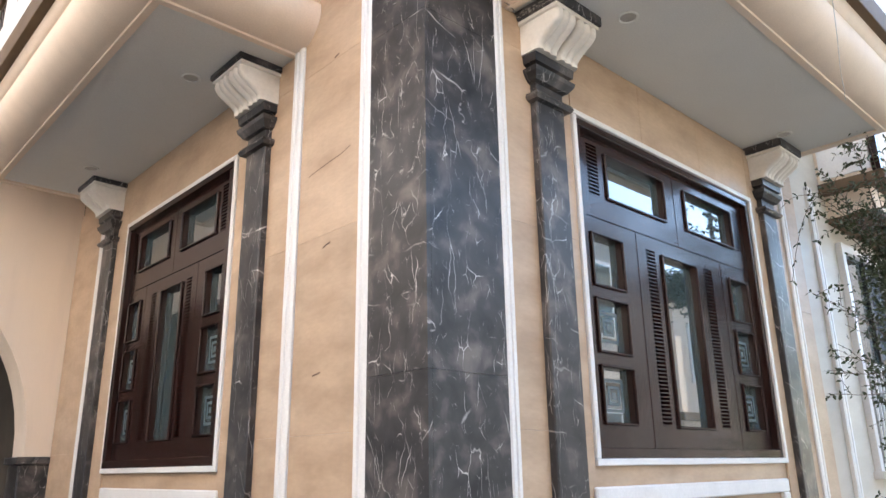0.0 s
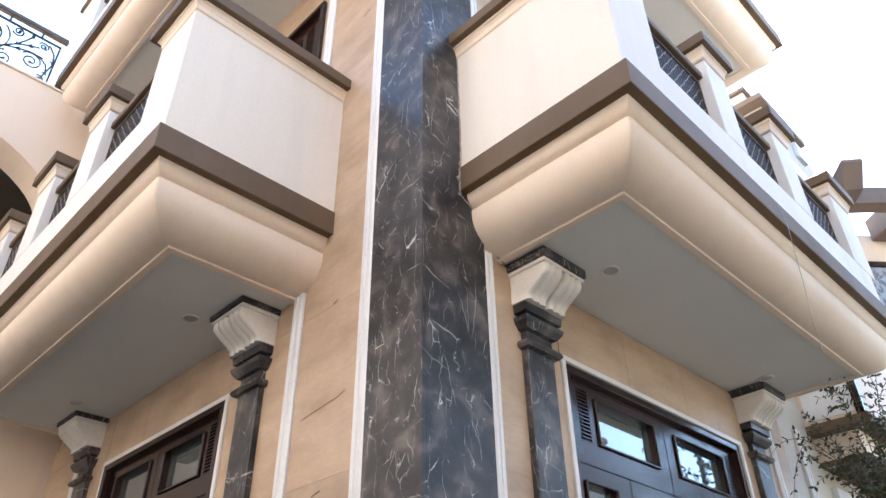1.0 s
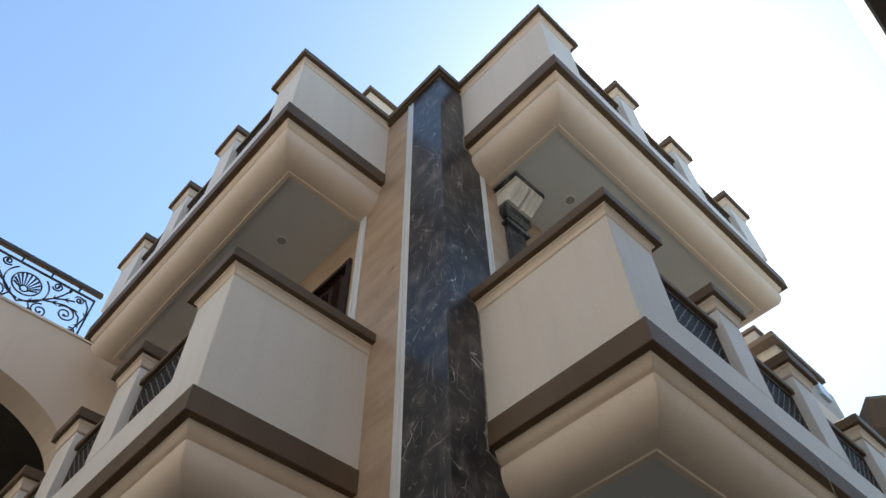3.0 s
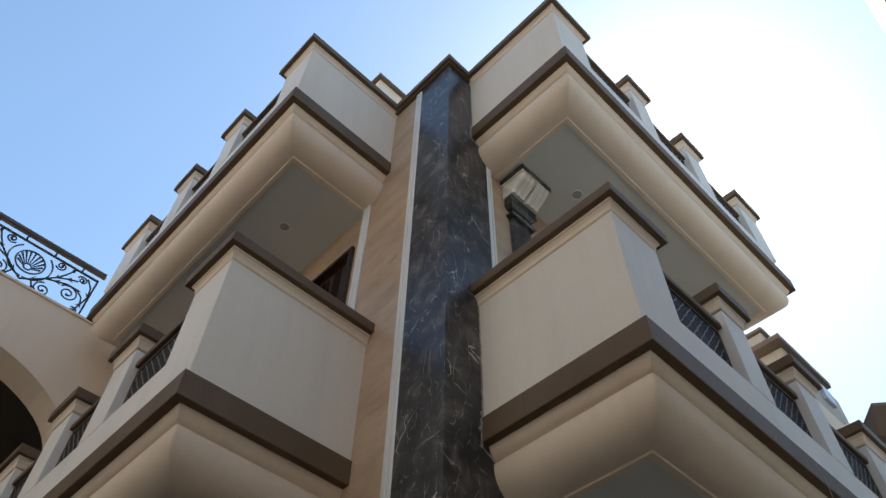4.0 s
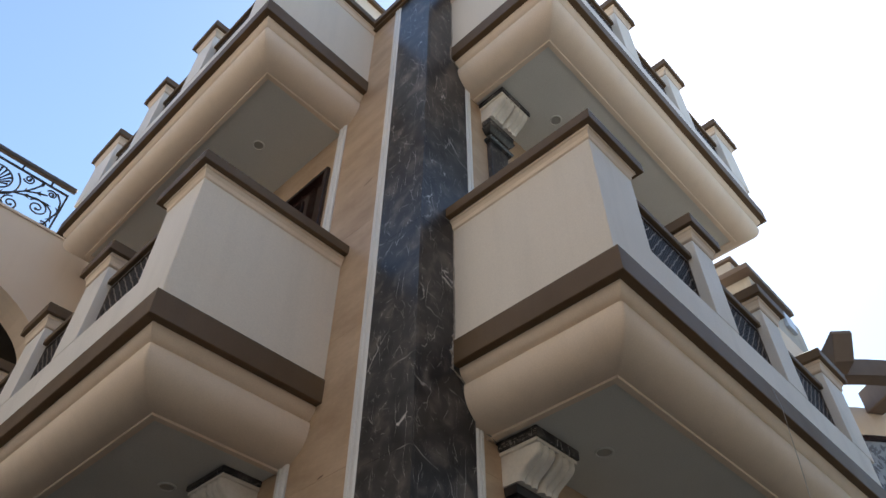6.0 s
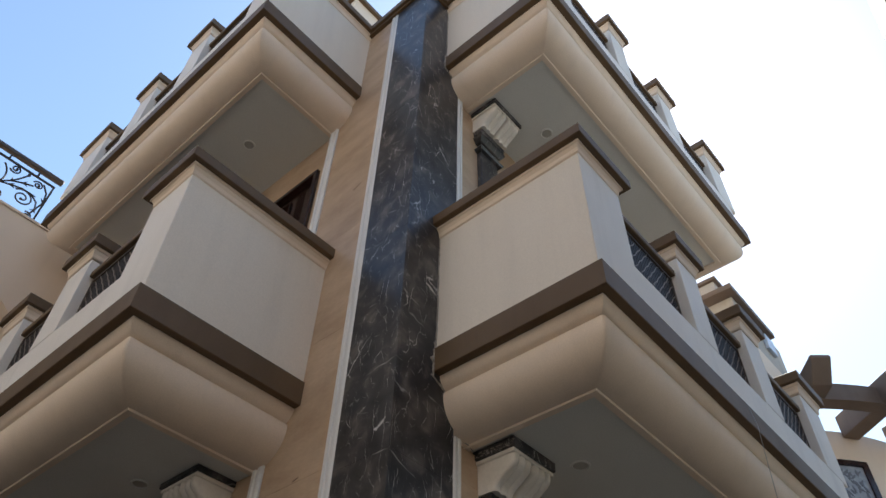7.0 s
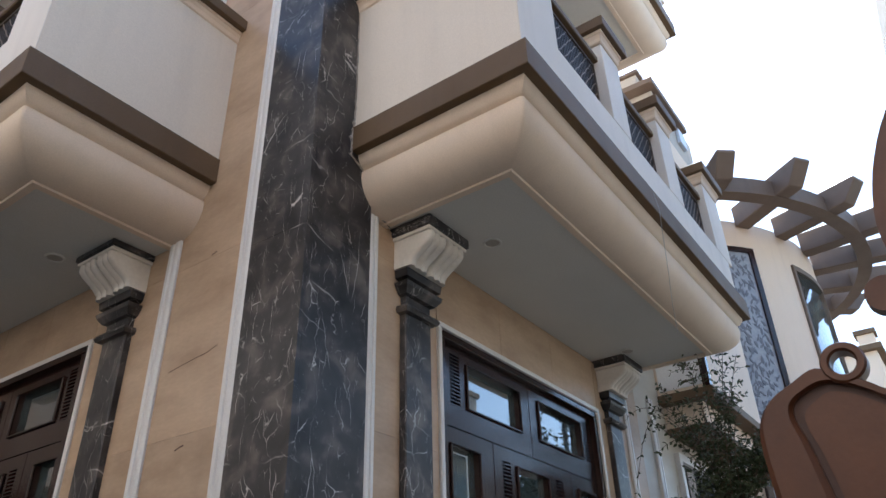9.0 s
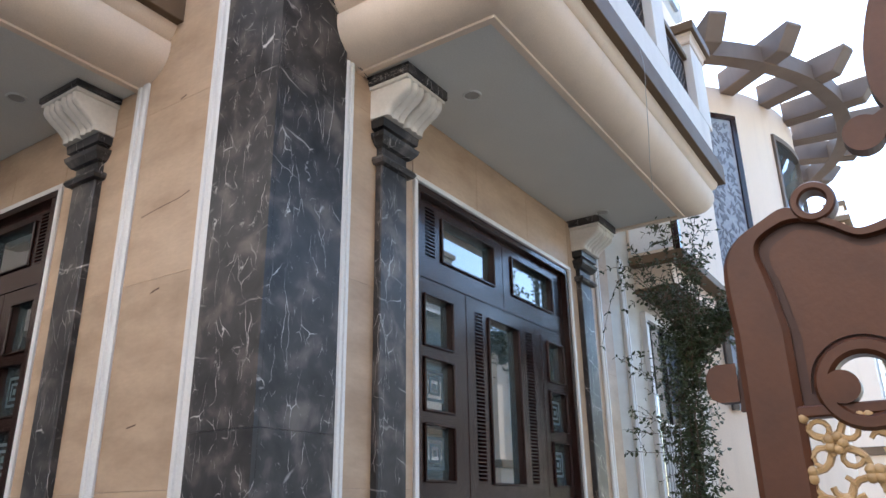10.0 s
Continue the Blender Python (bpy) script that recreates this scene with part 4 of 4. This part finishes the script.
tadd("leaf_pattern", bm, MOSAIC_DARK, label="dark leaf shapes")
glass_part = tadd("curved_window", drum_sheet(DRUM - 0.02, DRUM + 0.012, 71.4, 92, 3.2, 6.36, 14), GLASS, label="curved bluish glass")
glass_part.data.shade_smooth()
for a, b, c, d in ((70.4, 71.4, 3.1, 6.44), (92, 93, 3.1, 6.44), (71.4, 92, 6.362, 6.44), (71.4, 92, 3.1, 3.198)):
    tadd("window_frame", drum_sheet(DRUM, DRUM + 0.035, a, b, c, d, 10), PERGOLA)

pergola = thing("pergola", "brown curved pergola of radiating beams over the round tower", "pergola", at=(CX, CY, 6.84))


def rafter(deg, r0=2.852, r1=4.10):
    a = radians(deg)
    out, side = Vector((-math.cos(a), -math.sin(a), 0)), Vector((math.sin(a), -math.cos(a), 0))
    bm = bmesh.new()
    pts = [(r0, 0.0), (r0, 0.31), (r1, 0.31), (r1 + 0.02, 0.26), (r1 - 0.20, 0.0)]
    add_prism(bm, pts, -0.115, 0.115, lambda p, q, d: out * p + side * d + Vector((0, 0, q)))
    bmesh.ops.recalc_face_normals(bm, faces=bm.faces[:])
    bmesh.ops.bevel(bm, geom=bm.edges[:], offset=0.012, segments=1, affect="EDGES")
    part("rafter", bm, PERGOLA, pergola)


for k in range(9):
    rafter(39.6 + 14.7 * (k - 1))
bm = bmesh.new()
rows = []
for k in range(61):
    a = radians(10 + 145 * k / 60)
    c, s = -math.cos(a), -math.sin(a)
    rows.append([(3.46 * c, 3.46 * s, -0.012), (3.66 * c, 3.66 * s, -0.012), (3.66 * c, 3.66 * s, 0.22), (3.46 * c, 3.46 * s, 0.22)])
part("ring_beam", add_loops(bm, rows, True, True), PERGOLA, pergola, smooth=True)
tadd("deck", drum_sheet(0.1, 2.44, -30, 150, 6.5, 6.6, 40), GREY_CONCRETE)


# ---- houses further off ----
def far_house(x0, x1, y0, y1, h, label, storeys, posts, paint=CREAM, bounce_cut=0.0):
    b = thing("house", label, "house", "houses around the lane", at=(x0, y0, 0))
    L, W = x1 - x0, y1 - y0
    part("wall", box(0, L, 0, W, 0, h), paint, b)
    part("roof", box(-0.15, L + 0.15, -0.15, W + 0.15, h, h + 0.15, 0.01), BROWN, b)
    for k in range(posts):
        for fx, fy in ((0.0, (k + 0.5) / posts), ((k + 0.5) / posts, 0.0), ((k + 0.5) / posts, 1.0)):
            p = part("parapet_post", box(fx * (L - 0.4), fx * (L - 0.4) + 0.4, fy * (W - 0.4), fy * (W - 0.4) + 0.4, h + 0.15, h + 0.85), paint, b)
            part("cap", box(fx * (L - 0.4) - 0.06, fx * (L - 0.4) + 0.46, fy * (W - 0.4) - 0.06, fy * (W - 0.4) + 0.46, h + 0.851, h + 0.97), BROWN, p)
    step = h / storeys
    for s in range(storeys):
        z0, z1 = s * step + step * 0.32, s * step + step * 0.80
        for side_len, make in ((W, lambda a, c, t: (-t, 0.0, a, c)), (L, lambda a, c, t: (a, c, -t, 0.0)), (L, lambda a, c, t: (a, c, W, W + t)), (W, lambda a, c, t: (L, L + t, a, c))):
            n = max(1, int(side_len / 2.6))
            for k in range(n):
                a = side_len * (k + 0.5) / n - 0.65
                wpart = part("window", box(*make(a - 0.08, a + 1.38, 0.04), z0 - 0.08, z1 + 0.08), TRIM, b)
                part("pane", box(*make(a, a + 0.63, 0.046), z0, z1), GLASS, wpart)
                part("pane", box(*make(a + 0.67, a + 1.3, 0.046), z0, z1), GLASS, wpart)
    for s in range(1, storeys):
        part("band", box(-0.1, L + 0.1, -0.1, W + 0.1, s * step - 0.12, s * step + 0.06), BROWN, b)
    # added dark foot that keeps low walls from bouncing light
    if bounce_cut:
        part("bounce_cut", box(-0.06, L + 0.06, -0.06, W + 0.06, 0, bounce_cut), BOUNCE_CUT, b, "dark ground-floor cladding added to cut low bounce light")
    return b


far_house(17.5, 27, -1.2, 6, 8.1, "cream far house down the lane with stepped parapet posts", 3, 4)
far_house(13.6, 24.0, -13.5, -6.4, 5.2, "cream house across the lane with brown bands", 2, 4)
# out of view: height and warm paint shape light on the west faces
far_house(-15.0, -6.8, -12.0, 26.0, 10.5, "unseen warm beige house with white window surrounds, added across the forecourt to bounce warm light", 3, 6, WARM_RENDER, 3.3)
far_house(8.6, 13.2, -13.5, -6.7, 6.4, "weathered beige house across the lane with brown roof edge", 2, 2, OLD_RENDER)
# out of view: stands close and tall to keep low sky off lower walls
far_house(-6.5, 3.0, -17.0, -8.0, 9.5, "unseen cream house with brown roof edge, added behind the forecourt to block low sky", 3, 4, CREAM, 3.0)

# ---- pole down the lane, mirrored in the window ----
pole = thing("utility_pole", "grey steel utility pole with a braced crossarm beside the lane", "pole", at=(15.4, -6.05, 0))
bm = bmesh.new()
add_tube(bm, [(0, 0, 0), (0, 0, 4), (0, 0, 7.75)], 0.08, 10, 0.06)
part("shaft", bm, IRON, pole)
part("crossarm", box(-0.15, 1.35, -0.04, 0.04, 7.3, 7.4, 0.006), IRON, pole)
part("crossarm", box(-0.3, 0.45, -0.04, 0.04, 7.62, 7.70, 0.006), IRON, pole)
bm = bmesh.new()
add_tube(bm, [(0.05, 0, 6.5), (1.2, 0, 7.3)], 0.03, 6)
part("brace", bm, IRON, pole)

# ---- grey shelter slab beside the gate ----
shelter = thing("shelter", "grey concrete shelter slab on posts beside the gate", "shelter", at=(0.9, -2.684, 0))
part("slab", box(-1.6, 4.4, -1.7, 0.0, 5.26, 5.70, 0.01), GREY_CONCRETE, shelter)
# thin sheet added below the slab; its dark colour paints the underside's shade
part("underside", box(-1.55, 4.35, -1.65, -0.012, 5.245, 5.259), SHADE_PAINT, shelter, "added dark sheet for the shade under the slab")
for x in (0.3, 4.0):
    part("post", box(x, x + 0.2, -1.6, -1.4, 0, 5.244), GREY_CONCRETE, shelter)
shelter.rotation_euler.z = radians(2)

# ---- ornamental gate ----
from mathutils import geometry

GX, GY, GROW = -0.50, -1.813, 1.332
gate = thing("gate", "red-brown painted metal gate leaf with gold cast ornament, open", "gate", at=(GX, GY, 0))


def g(s, h, d):
    """In the gate's own frame: s along the leaf, h up, d towards the forecourt, all enlarged by GROW about a height of 1.582."""
    return Vector((-d * GROW, -s * GROW, max(0.0, 1.582 + (h - 1.582) * GROW)))


HALF = 0.45
edge = [(0.012, 0.0), (0.010, 1.80), (0.007, 1.872), (0.012, 1.910), (0.032, 1.939), (0.066, 1.958), (0.100, 1.972), (0.130, 1.955), (0.159, 1.939), (0.174, 1.927), (0.190, 1.922), (0.222, 1.931), (0.26, 1.952), (0.30, 1.985), (0.37, 2.02), (0.45, 2.03)]
inner = [(0.079, 0.0), (0.080, 1.80), (0.068, 1.870), (0.058, 1.908), (0.062, 1.930), (0.084, 1.944), (0.106, 1.949), (0.130, 1.943), (0.156, 1.927), (0.172, 1.915), (0.190, 1.909), (0.222, 1.914), (0.26, 1.928), (0.30, 1.955), (0.37, 1.985), (0.45, 1.995)]


def smooth(pts, n=4):
    """The same outline with rounded runs between its points, from the second point on."""
    out = pts[:1]
    for k in range(1, len(pts) - 1):
        p0, p1, p2, p3 = (Vector(pts[max(1, min(len(pts) - 1, q))]) for q in (k - 1, k, k + 1, k + 2))
        for m in range(n):
            t = m / n
            v = 0.5 * (2 * p1 + (p2 - p0) * t + (2 * p0 - 5 * p1 + 4 * p2 - p3) * t * t + (3 * p1 - p0 - 3 * p2 + p3) * t ** 3)
            out.append((v.x, v.y))
    return out + pts[-1:]


edge, inner = smooth(edge), smooth(inner)


def mirror(pts):
    return pts + [(2 * HALF - s, h) for s, h in pts[-2::-1]]


def gate_sheet(low, circle_r, foot):
    """A plate whose foot runs up and over two round scrolls."""
    pts = mirror(low)
    over = []
    for cs in (2 * HALF - 0.155, 0.155):
        a0 = math.asin((foot - 1.722) / circle_r)
        over += [(cs + circle_r * math.cos(a0 + (math.pi - 2 * a0) * k / 20), 1.722 + circle_r * math.sin(a0 + (math.pi - 2 * a0) * k / 20)) for k in range(21)]
    return pts + over


def sheet(outline, d0, d1):
    """A thin plate from an outline that may hold slits: triangulated faces and a rim."""
    bm = bmesh.new()
    from_front = [bm.verts.new(g(s, h, d1)) for s, h in outline]
    for tri in geometry.tessellate_polygon([[Vector((s, h, 0)) for s, h in outline]]):
        bm.faces.new([from_front[k] for k in tri])
    r = bmesh.ops.extrude_face_region(bm, geom=bm.faces[:])
    for v in r["geom"]:
        if isinstance(v, bmesh.types.BMVert):
            v.co.x -= (d0 - d1) * GROW
    return bm


# back plate in darker brown, so groove depth shade is in the colour
part("plate", sheet(gate_sheet([(0.002, 1.70)] + edge[2:], 0.045, 1.70), -0.012, 0.0), GATE_DARK, gate)
bm = bmesh.new()
e, i = mirror(edge), mirror(inner)
rows = []
for (es, eh), (js, jh) in zip(e, i):
    rows.append([g(es, eh, -0.022), g(es, eh, 0.008), g(es + (js - es) * 0.12, eh + (jh - eh) * 0.12, 0.014), g(js + (es - js) * 0.12, jh + (eh - jh) * 0.12, 0.014), g(js, jh, 0.006), g(js, jh, -0.001)])
part("border", add_loops(bm, rows), GATE_PAINT, gate)
core = []
for s, h in inner:
    v = Vector((0.30 - s, 1.80 - h))
    core.append((s + 0.002 + 0.011 * max(0.0, min(1.0, (0.115 - s) / 0.035)), h - 0.013 if h > 1.75 else 1.716))
core[-1] = (0.45, core[-1][1])
part("panel", sheet(gate_sheet(core, 0.062, 1.716), 0.001, 0.007), GATE_PAINT, gate, "red-brown raised panel")
for cs in (0.155, 2 * HALF - 0.155):
    n = 28
    bm = bmesh.new()
    rows = []
    for k in range(n + 1):
        a = 2 * math.pi * k / n
        rows.append([g(cs + r * math.cos(a), 1.722 + r * math.sin(a), d) for r, d in ((0.0365, -0.018), (0.0365, 0.010), (0.042, 0.0165), (0.054, 0.0165), (0.058, 0.0095), (0.058, -0.001))])
    part("scroll_ring", add_loops(bm, rows), GATE_PAINT, gate)
    sg = 1 if cs < HALF else -1
    bm = bmesh.new()
    add_prism(bm, [(cs - sg * 0.026 + 0.021 * math.cos(2 * math.pi * k / 24), 1.719 + 0.021 * math.sin(2 * math.pi * k / 24)) for k in range(24)], -0.012, 0.0185, g)
    part("scroll_boss", bm, GATE_PAINT, gate)
for cs in (0.137, 2 * HALF - 0.137):
    n = 32
    bm = bmesh.new()
    rows = []
    for k in range(n + 1):
        a = 2 * math.pi * k / n
        rows.append([g(cs + r * math.cos(a), 1.970 + r * math.sin(a), d) for r, d in ((0.0165, -0.014), (0.0165, 0.013), (0.019, 0.0175), (0.0265, 0.0175), (0.029, 0.013), (0.029, -0.014), (0.0165, -0.014))])
    part("top_ring", add_loops(bm, rows), GATE_PAINT, gate)
crest = smooth([(0.30, 1.985), (0.318, 2.01), (0.318, 2.035), (0.298, 2.048), (0.27, 2.048), (0.250, 2.072), (0.234, 2.113), (0.236, 2.177), (0.262, 2.264), (0.31, 2.35), (0.38, 2.41), (0.45, 2.43)])
part("crest", sheet(mirror(crest), -0.012, 0.012), GATE_PAINT, gate, "raised scrolled crest")
for cs in (0.214, 2 * HALF - 0.214):
    bm = bmesh.new()
    sg = 1 if cs < HALF else -1
    pts = [(cs + 0.026 * math.cos(2 * math.pi * k / 24), 2.052 + 0.026 * math.sin(2 * math.pi * k / 24)) for k in range(24)]
    add_prism(bm, pts, -0.012, 0.0135, g)
    part("crest_curl", bm, GATE_PAINT, gate)
    bm = bmesh.new()
    add_prism(bm, [(cs, 2.036), (cs + sg * 0.045, 2.042), (cs + sg * 0.07, 2.06), (cs + sg * 0.035, 2.085), (cs, 2.066)], -0.011, 0.011, g)
    part("crest_neck", bm, GATE_PAINT, gate)
part("rail", box(-0.017, 0.027, -(2 * HALF - 0.069) * GROW, -0.069 * GROW, 1.719, 1.739, 0.003), GATE_PAINT, gate)
part("rail", box(-0.017, 0.027, -(2 * HALF - 0.069) * GROW, -0.069 * GROW, 0.514, 0.62, 0.003), GATE_PAINT, gate)
part("lower_panel", box(-0.008, 0.016, -(2 * HALF - 0.069) * GROW, -0.069 * GROW, 0.05, 0.514), GATE_PAINT, gate)
bm = bmesh.new()
add_prism(bm, [(0.004, 1.713), (-0.022, 1.713), (-0.032, 1.718), (-0.037, 1.729), (-0.037, 1.749), (-0.032, 1.76), (-0.022, 1.765), (0.004, 1.765)], -0.020, 0.0045, g)
part("latch_plate", bm, GATE_PAINT, gate, "rounded latch plate")
# gold casting: scrolled lattice with flower bosses
cell = 0.074
for a in range(10):
    for c in range(10):
        s, h = 0.072 + cell * (a + 0.5), 1.652 - cell * c
        bm = bmesh.new()
        turn = math.pi / 4 if (a + c) % 2 else 0.0
        for k in range(4):
            t = math.pi / 4 + k * math.pi / 2
            p = [(s + r * math.cos(t + 0.35 * math.sin(5 * r / cell)), h + r * math.sin(t + 0.35 * math.sin(5 * r / cell))) for r in [cell * 0.70 * q / 6 for q in range(7)]]
            add_tube(bm, [g(x, y, 0.004) for x, y in p], 0.0069, 6, 0.0056)
            q = [(s + 0.023 * math.cos(t + turn) + 0.012 * math.cos(t + 2.4 + w), h + 0.023 * math.sin(t + turn) + 0.012 * math.sin(t + 2.4 + w)) for w in [j * 0.62 for j in range(8)]]
            add_tube(bm, [g(x, y, 0.006) for x, y in q], 0.0061, 6, 0.004)
            bmesh.ops.create_icosphere(bm, subdivisions=2, radius=0.0100, matrix=Matrix.Translation(g(s + 0.046 * math.cos(t), h + 0.046 * math.sin(t), 0.007)))
        for k in range(5):
            t = 2 * math.pi * k / 5
            bmesh.ops.create_icosphere(bm, subdivisions=2, radius=0.0088, matrix=Matrix.Translation(g(s + 0.008 * math.cos(t), h + 0.008 * math.sin(t), 0.010)))
        part("gold_casting", bm, GOLD, gate, "gold painted flower casting" if (a, c) == (0, 0) else "", True)


# ---- climbing shrub ----
def shrub(x, y):
    """A leafy column of thin stems that forks, with long arching shoots and small paired leaves."""
    sh = thing("shrub", "tall thin-stemmed green climbing shrub with small leaves against the wall", "shrub", at=(x, y, 0))
    rnd = random.Random(11)
    verts, faces = [], []
    fork, side_end = Vector((0.0, -0.15, 2.74)), Vector((0.10, -0.80, 3.10))

    def bow(p0, p1, p2, n=12):
        return [p0 * (1 - t) ** 2 + p1 * 2 * t * (1 - t) + p2 * t * t for t in (k / n for k in range(n + 1))]

    def leaf(p, d, ln):
        d = d.normalized()
        s = d.cross(Vector((rnd.gauss(0, 1), rnd.gauss(0, 1), rnd.gauss(0, 1)))).normalized()
        u, w, n = d.cross(s) * 0.16, ln * rnd.uniform(0.2, 0.3), len(verts)
        verts.extend([p, p + d * ln * 0.35 + s * w + u * ln * 0.6, p + d * ln * 0.7 + s * w * 0.7 + u * ln * 0.8, p + d * ln, p + d * ln * 0.7 - s * w * 0.7 + u * ln * 0.8, p + d * ln * 0.35 - s * w + u * ln * 0.6])
        faces.extend([(n, n + 1, n + 2, n + 3), (n, n + 3, n + 4, n + 5)])

    def clothe(pts, gap, start=0.0):
        """Leaves in pairs along a shoot, a little thinner towards its foot."""
        total = sum((b - a).length for a, b in zip(pts, pts[1:]))
        walked, due = 0.0, start * total
        for a, b in zip(pts, pts[1:]):
            step = (b - a).length
            while due < walked + step:
                p, along = a.lerp(b, (due - walked) / step), (b - a).normalized()
                out = along.cross(Vector((rnd.gauss(0, 1), rnd.gauss(0, 1), rnd.gauss(0, 1)))).normalized()
                for q in (out, -out):
                    if rnd.random() < 0.85:
                        leaf(p, q + along * 0.6 + Vector((0, 0, -0.25)), rnd.uniform(0.028, 0.052))
                due += gap * rnd.uniform(0.5, 1.6)
            walked += step

    def shoot(pts, r, gap, start=0.25, twigs=0):
        bm = bmesh.new()
        add_tube(bm, pts, r, 5, 0.0016)
        clothe(pts, gap, start)
        for _ in range(twigs):
            p = pts[rnd.randint(len(pts) // 3, len(pts) - 2)]
            d = Vector((rnd.uniform(-1, 0.6), rnd.uniform(-1, 1), rnd.uniform(-0.4, 0.9))).normalized() * rnd.uniform(0.10, 0.26)
            twig = [p, p + d * 0.5 + Vector((0, 0, 0.015)), p + d]
            add_tube(bm, twig, 0.0025, 4, 0.001)
            clothe(twig, gap * 0.8, 0.2)
        part("stem", bm, BARK, sh)

    # stems of the column, wound about each other
    for k in range(16):
        a0, r0 = rnd.uniform(0, 6.28), rnd.uniform(0.03, 0.12)
        pts = []
        for i in range(13):
            t = i / 12
            a = a0 + t * rnd.uniform(1.2, 2.2)
            pts.append(Vector((r0 * math.cos(a), r0 * math.sin(a), 0)) + fork * (t ** 1.5))
            pts[-1].z = 2.72 * t * rnd.uniform(0.985, 1.015)
        shoot(pts, rnd.uniform(0.006, 0.013), 0.05, 0.42, 9)
    # side branch that droops over towards the lane
    for k in range(9):
        e = side_end + Vector((rnd.gauss(0, 0.10), rnd.gauss(0, 0.16), rnd.gauss(0, 0.09)))
        shoot(bow(fork + Vector((rnd.gauss(0, 0.05), rnd.gauss(0, 0.05), rnd.uniform(-0.25, 0.05))), (fork + e) / 2 + Vector((0, 0, rnd.uniform(0.05, 0.2))), e), 0.008, 0.028, 0.0, 9)
    # fan above the fork
    for k in range(17):
        az, reach = rnd.uniform(0.9, 4.0), rnd.uniform(0.12, 0.6)
        e = fork + Vector((math.cos(az) * reach, math.sin(az) * reach, rnd.uniform(0.45, 1.12)))
        e.y = min(e.y, 0.34)
        shoot(bow(fork + Vector((rnd.gauss(0, 0.06), rnd.gauss(0, 0.06), rnd.uniform(-0.3, 0.1))), fork.lerp(e, 0.4) + Vector((0, 0, 0.25)), e), 0.005, 0.042, 0.0, 6)
    # long thin shoots towards the wall and the window
    for k in range(9):
        z = rnd.uniform(1.7, 2.6)
        p = Vector((fork.x * z / 2.7, fork.y * (z / 2.7) ** 1.5, z))
        e = p + Vector((rnd.uniform(-0.55, -0.1), rnd.uniform(0.18, 0.5), rnd.uniform(-0.02, 0.42)))
        e.y = min(e.y, 0.36)
        shoot(bow(p, p.lerp(e, 0.5) + Vector((0, 0, rnd.uniform(-0.05, 0.12))), e), 0.0035, 0.06, 0.15, 3)
    for tip in (Vector((-0.75, 0.30, 2.72)), Vector((-0.6, 0.36, 3.3))):
        shoot(bow(fork, Vector((-0.3, 0.15, 4.1 if tip.z < 3 else 3.7)), tip, 18), 0.004, 0.10, 0.1, 2)
    # dense leaves inside the column, at the fork and along the side branch
    for k in range(4400):
        t = rnd.random()
        if k < 2100:
            z = 1.2 + 1.55 * t
            p, spread = Vector((fork.x * z / 2.7, fork.y * (z / 2.7) ** 1.5, z)), 0.06 + 0.045 * t
        elif k < 3200:
            p, spread = fork + Vector((-0.02, 0.02, -0.02 + 0.2 * t)), 0.12
        else:
            p, spread = fork.lerp(side_end, t) + Vector((0, 0, 0.12 * math.sin(math.pi * t))), 0.07
        p = p + Vector((rnd.gauss(0, spread), rnd.gauss(0, spread), rnd.gauss(0, spread)))
        leaf(p, Vector((rnd.gauss(0, 1), rnd.gauss(0, 1), rnd.gauss(-0.2, 0.7))), rnd.uniform(0.028, 0.052))
    me = bpy.data.meshes.new("leaves")
    me.from_pydata([tuple(v) for v in verts], [], faces)
    me.materials.append(LEAF)
    ob = new("leaves", me)
    ob.parent = sh
    tagged(ob, "small dark green leaves", kind="stuff")
    return sh


shrub(4.02, -0.42)

# ---- dangling wire on the balcony ----
bm = bmesh.new()
add_tube(bm, [(0, 0, 0.0), (0.02, -0.01, -0.12), (0.03, 0.004, -0.30), (0.08, 0.03, -0.52), (0.10, 0.05, -0.70), (0.16, 0.07, -0.86)], 0.0018, 5)
wire = tagged(link("wire", bm, GREY_CONCRETE), "thin pale wire hanging from the balcony edge", "wire")
wire.location = (1.84, -1.0705, 4.16)


# ---- fine cracks in the stone of the pier ----
def crack(points, width):
    bm = bmesh.new()
    for (a, c), (b, d) in zip(points, points[1:]):
        add_prism(bm, [(a, c - width), (b, d - width), (b, d + width), (a, c + width)], 0.0165, 0.0175, lambda p, q, v: west(p, v, q))
    part("crack", bm, GATE_DARK, walls["west"], "thin dark crack in the stone")


crack([(0.90, 2.93), (0.80, 2.945), (0.72, 2.955), (0.62, 2.965), (0.55, 2.985)], 0.0016)
crack([(0.75, 2.525), (0.72, 2.535), (0.69, 2.540)], 0.0035)
crack([(0.80, 1.93), (0.74, 1.94)], 0.003)
crack([(0.62, 5.80), (0.55, 5.83)], 0.003)
crack([(0.70, 3.52), (0.66, 3.53)], 0.003)
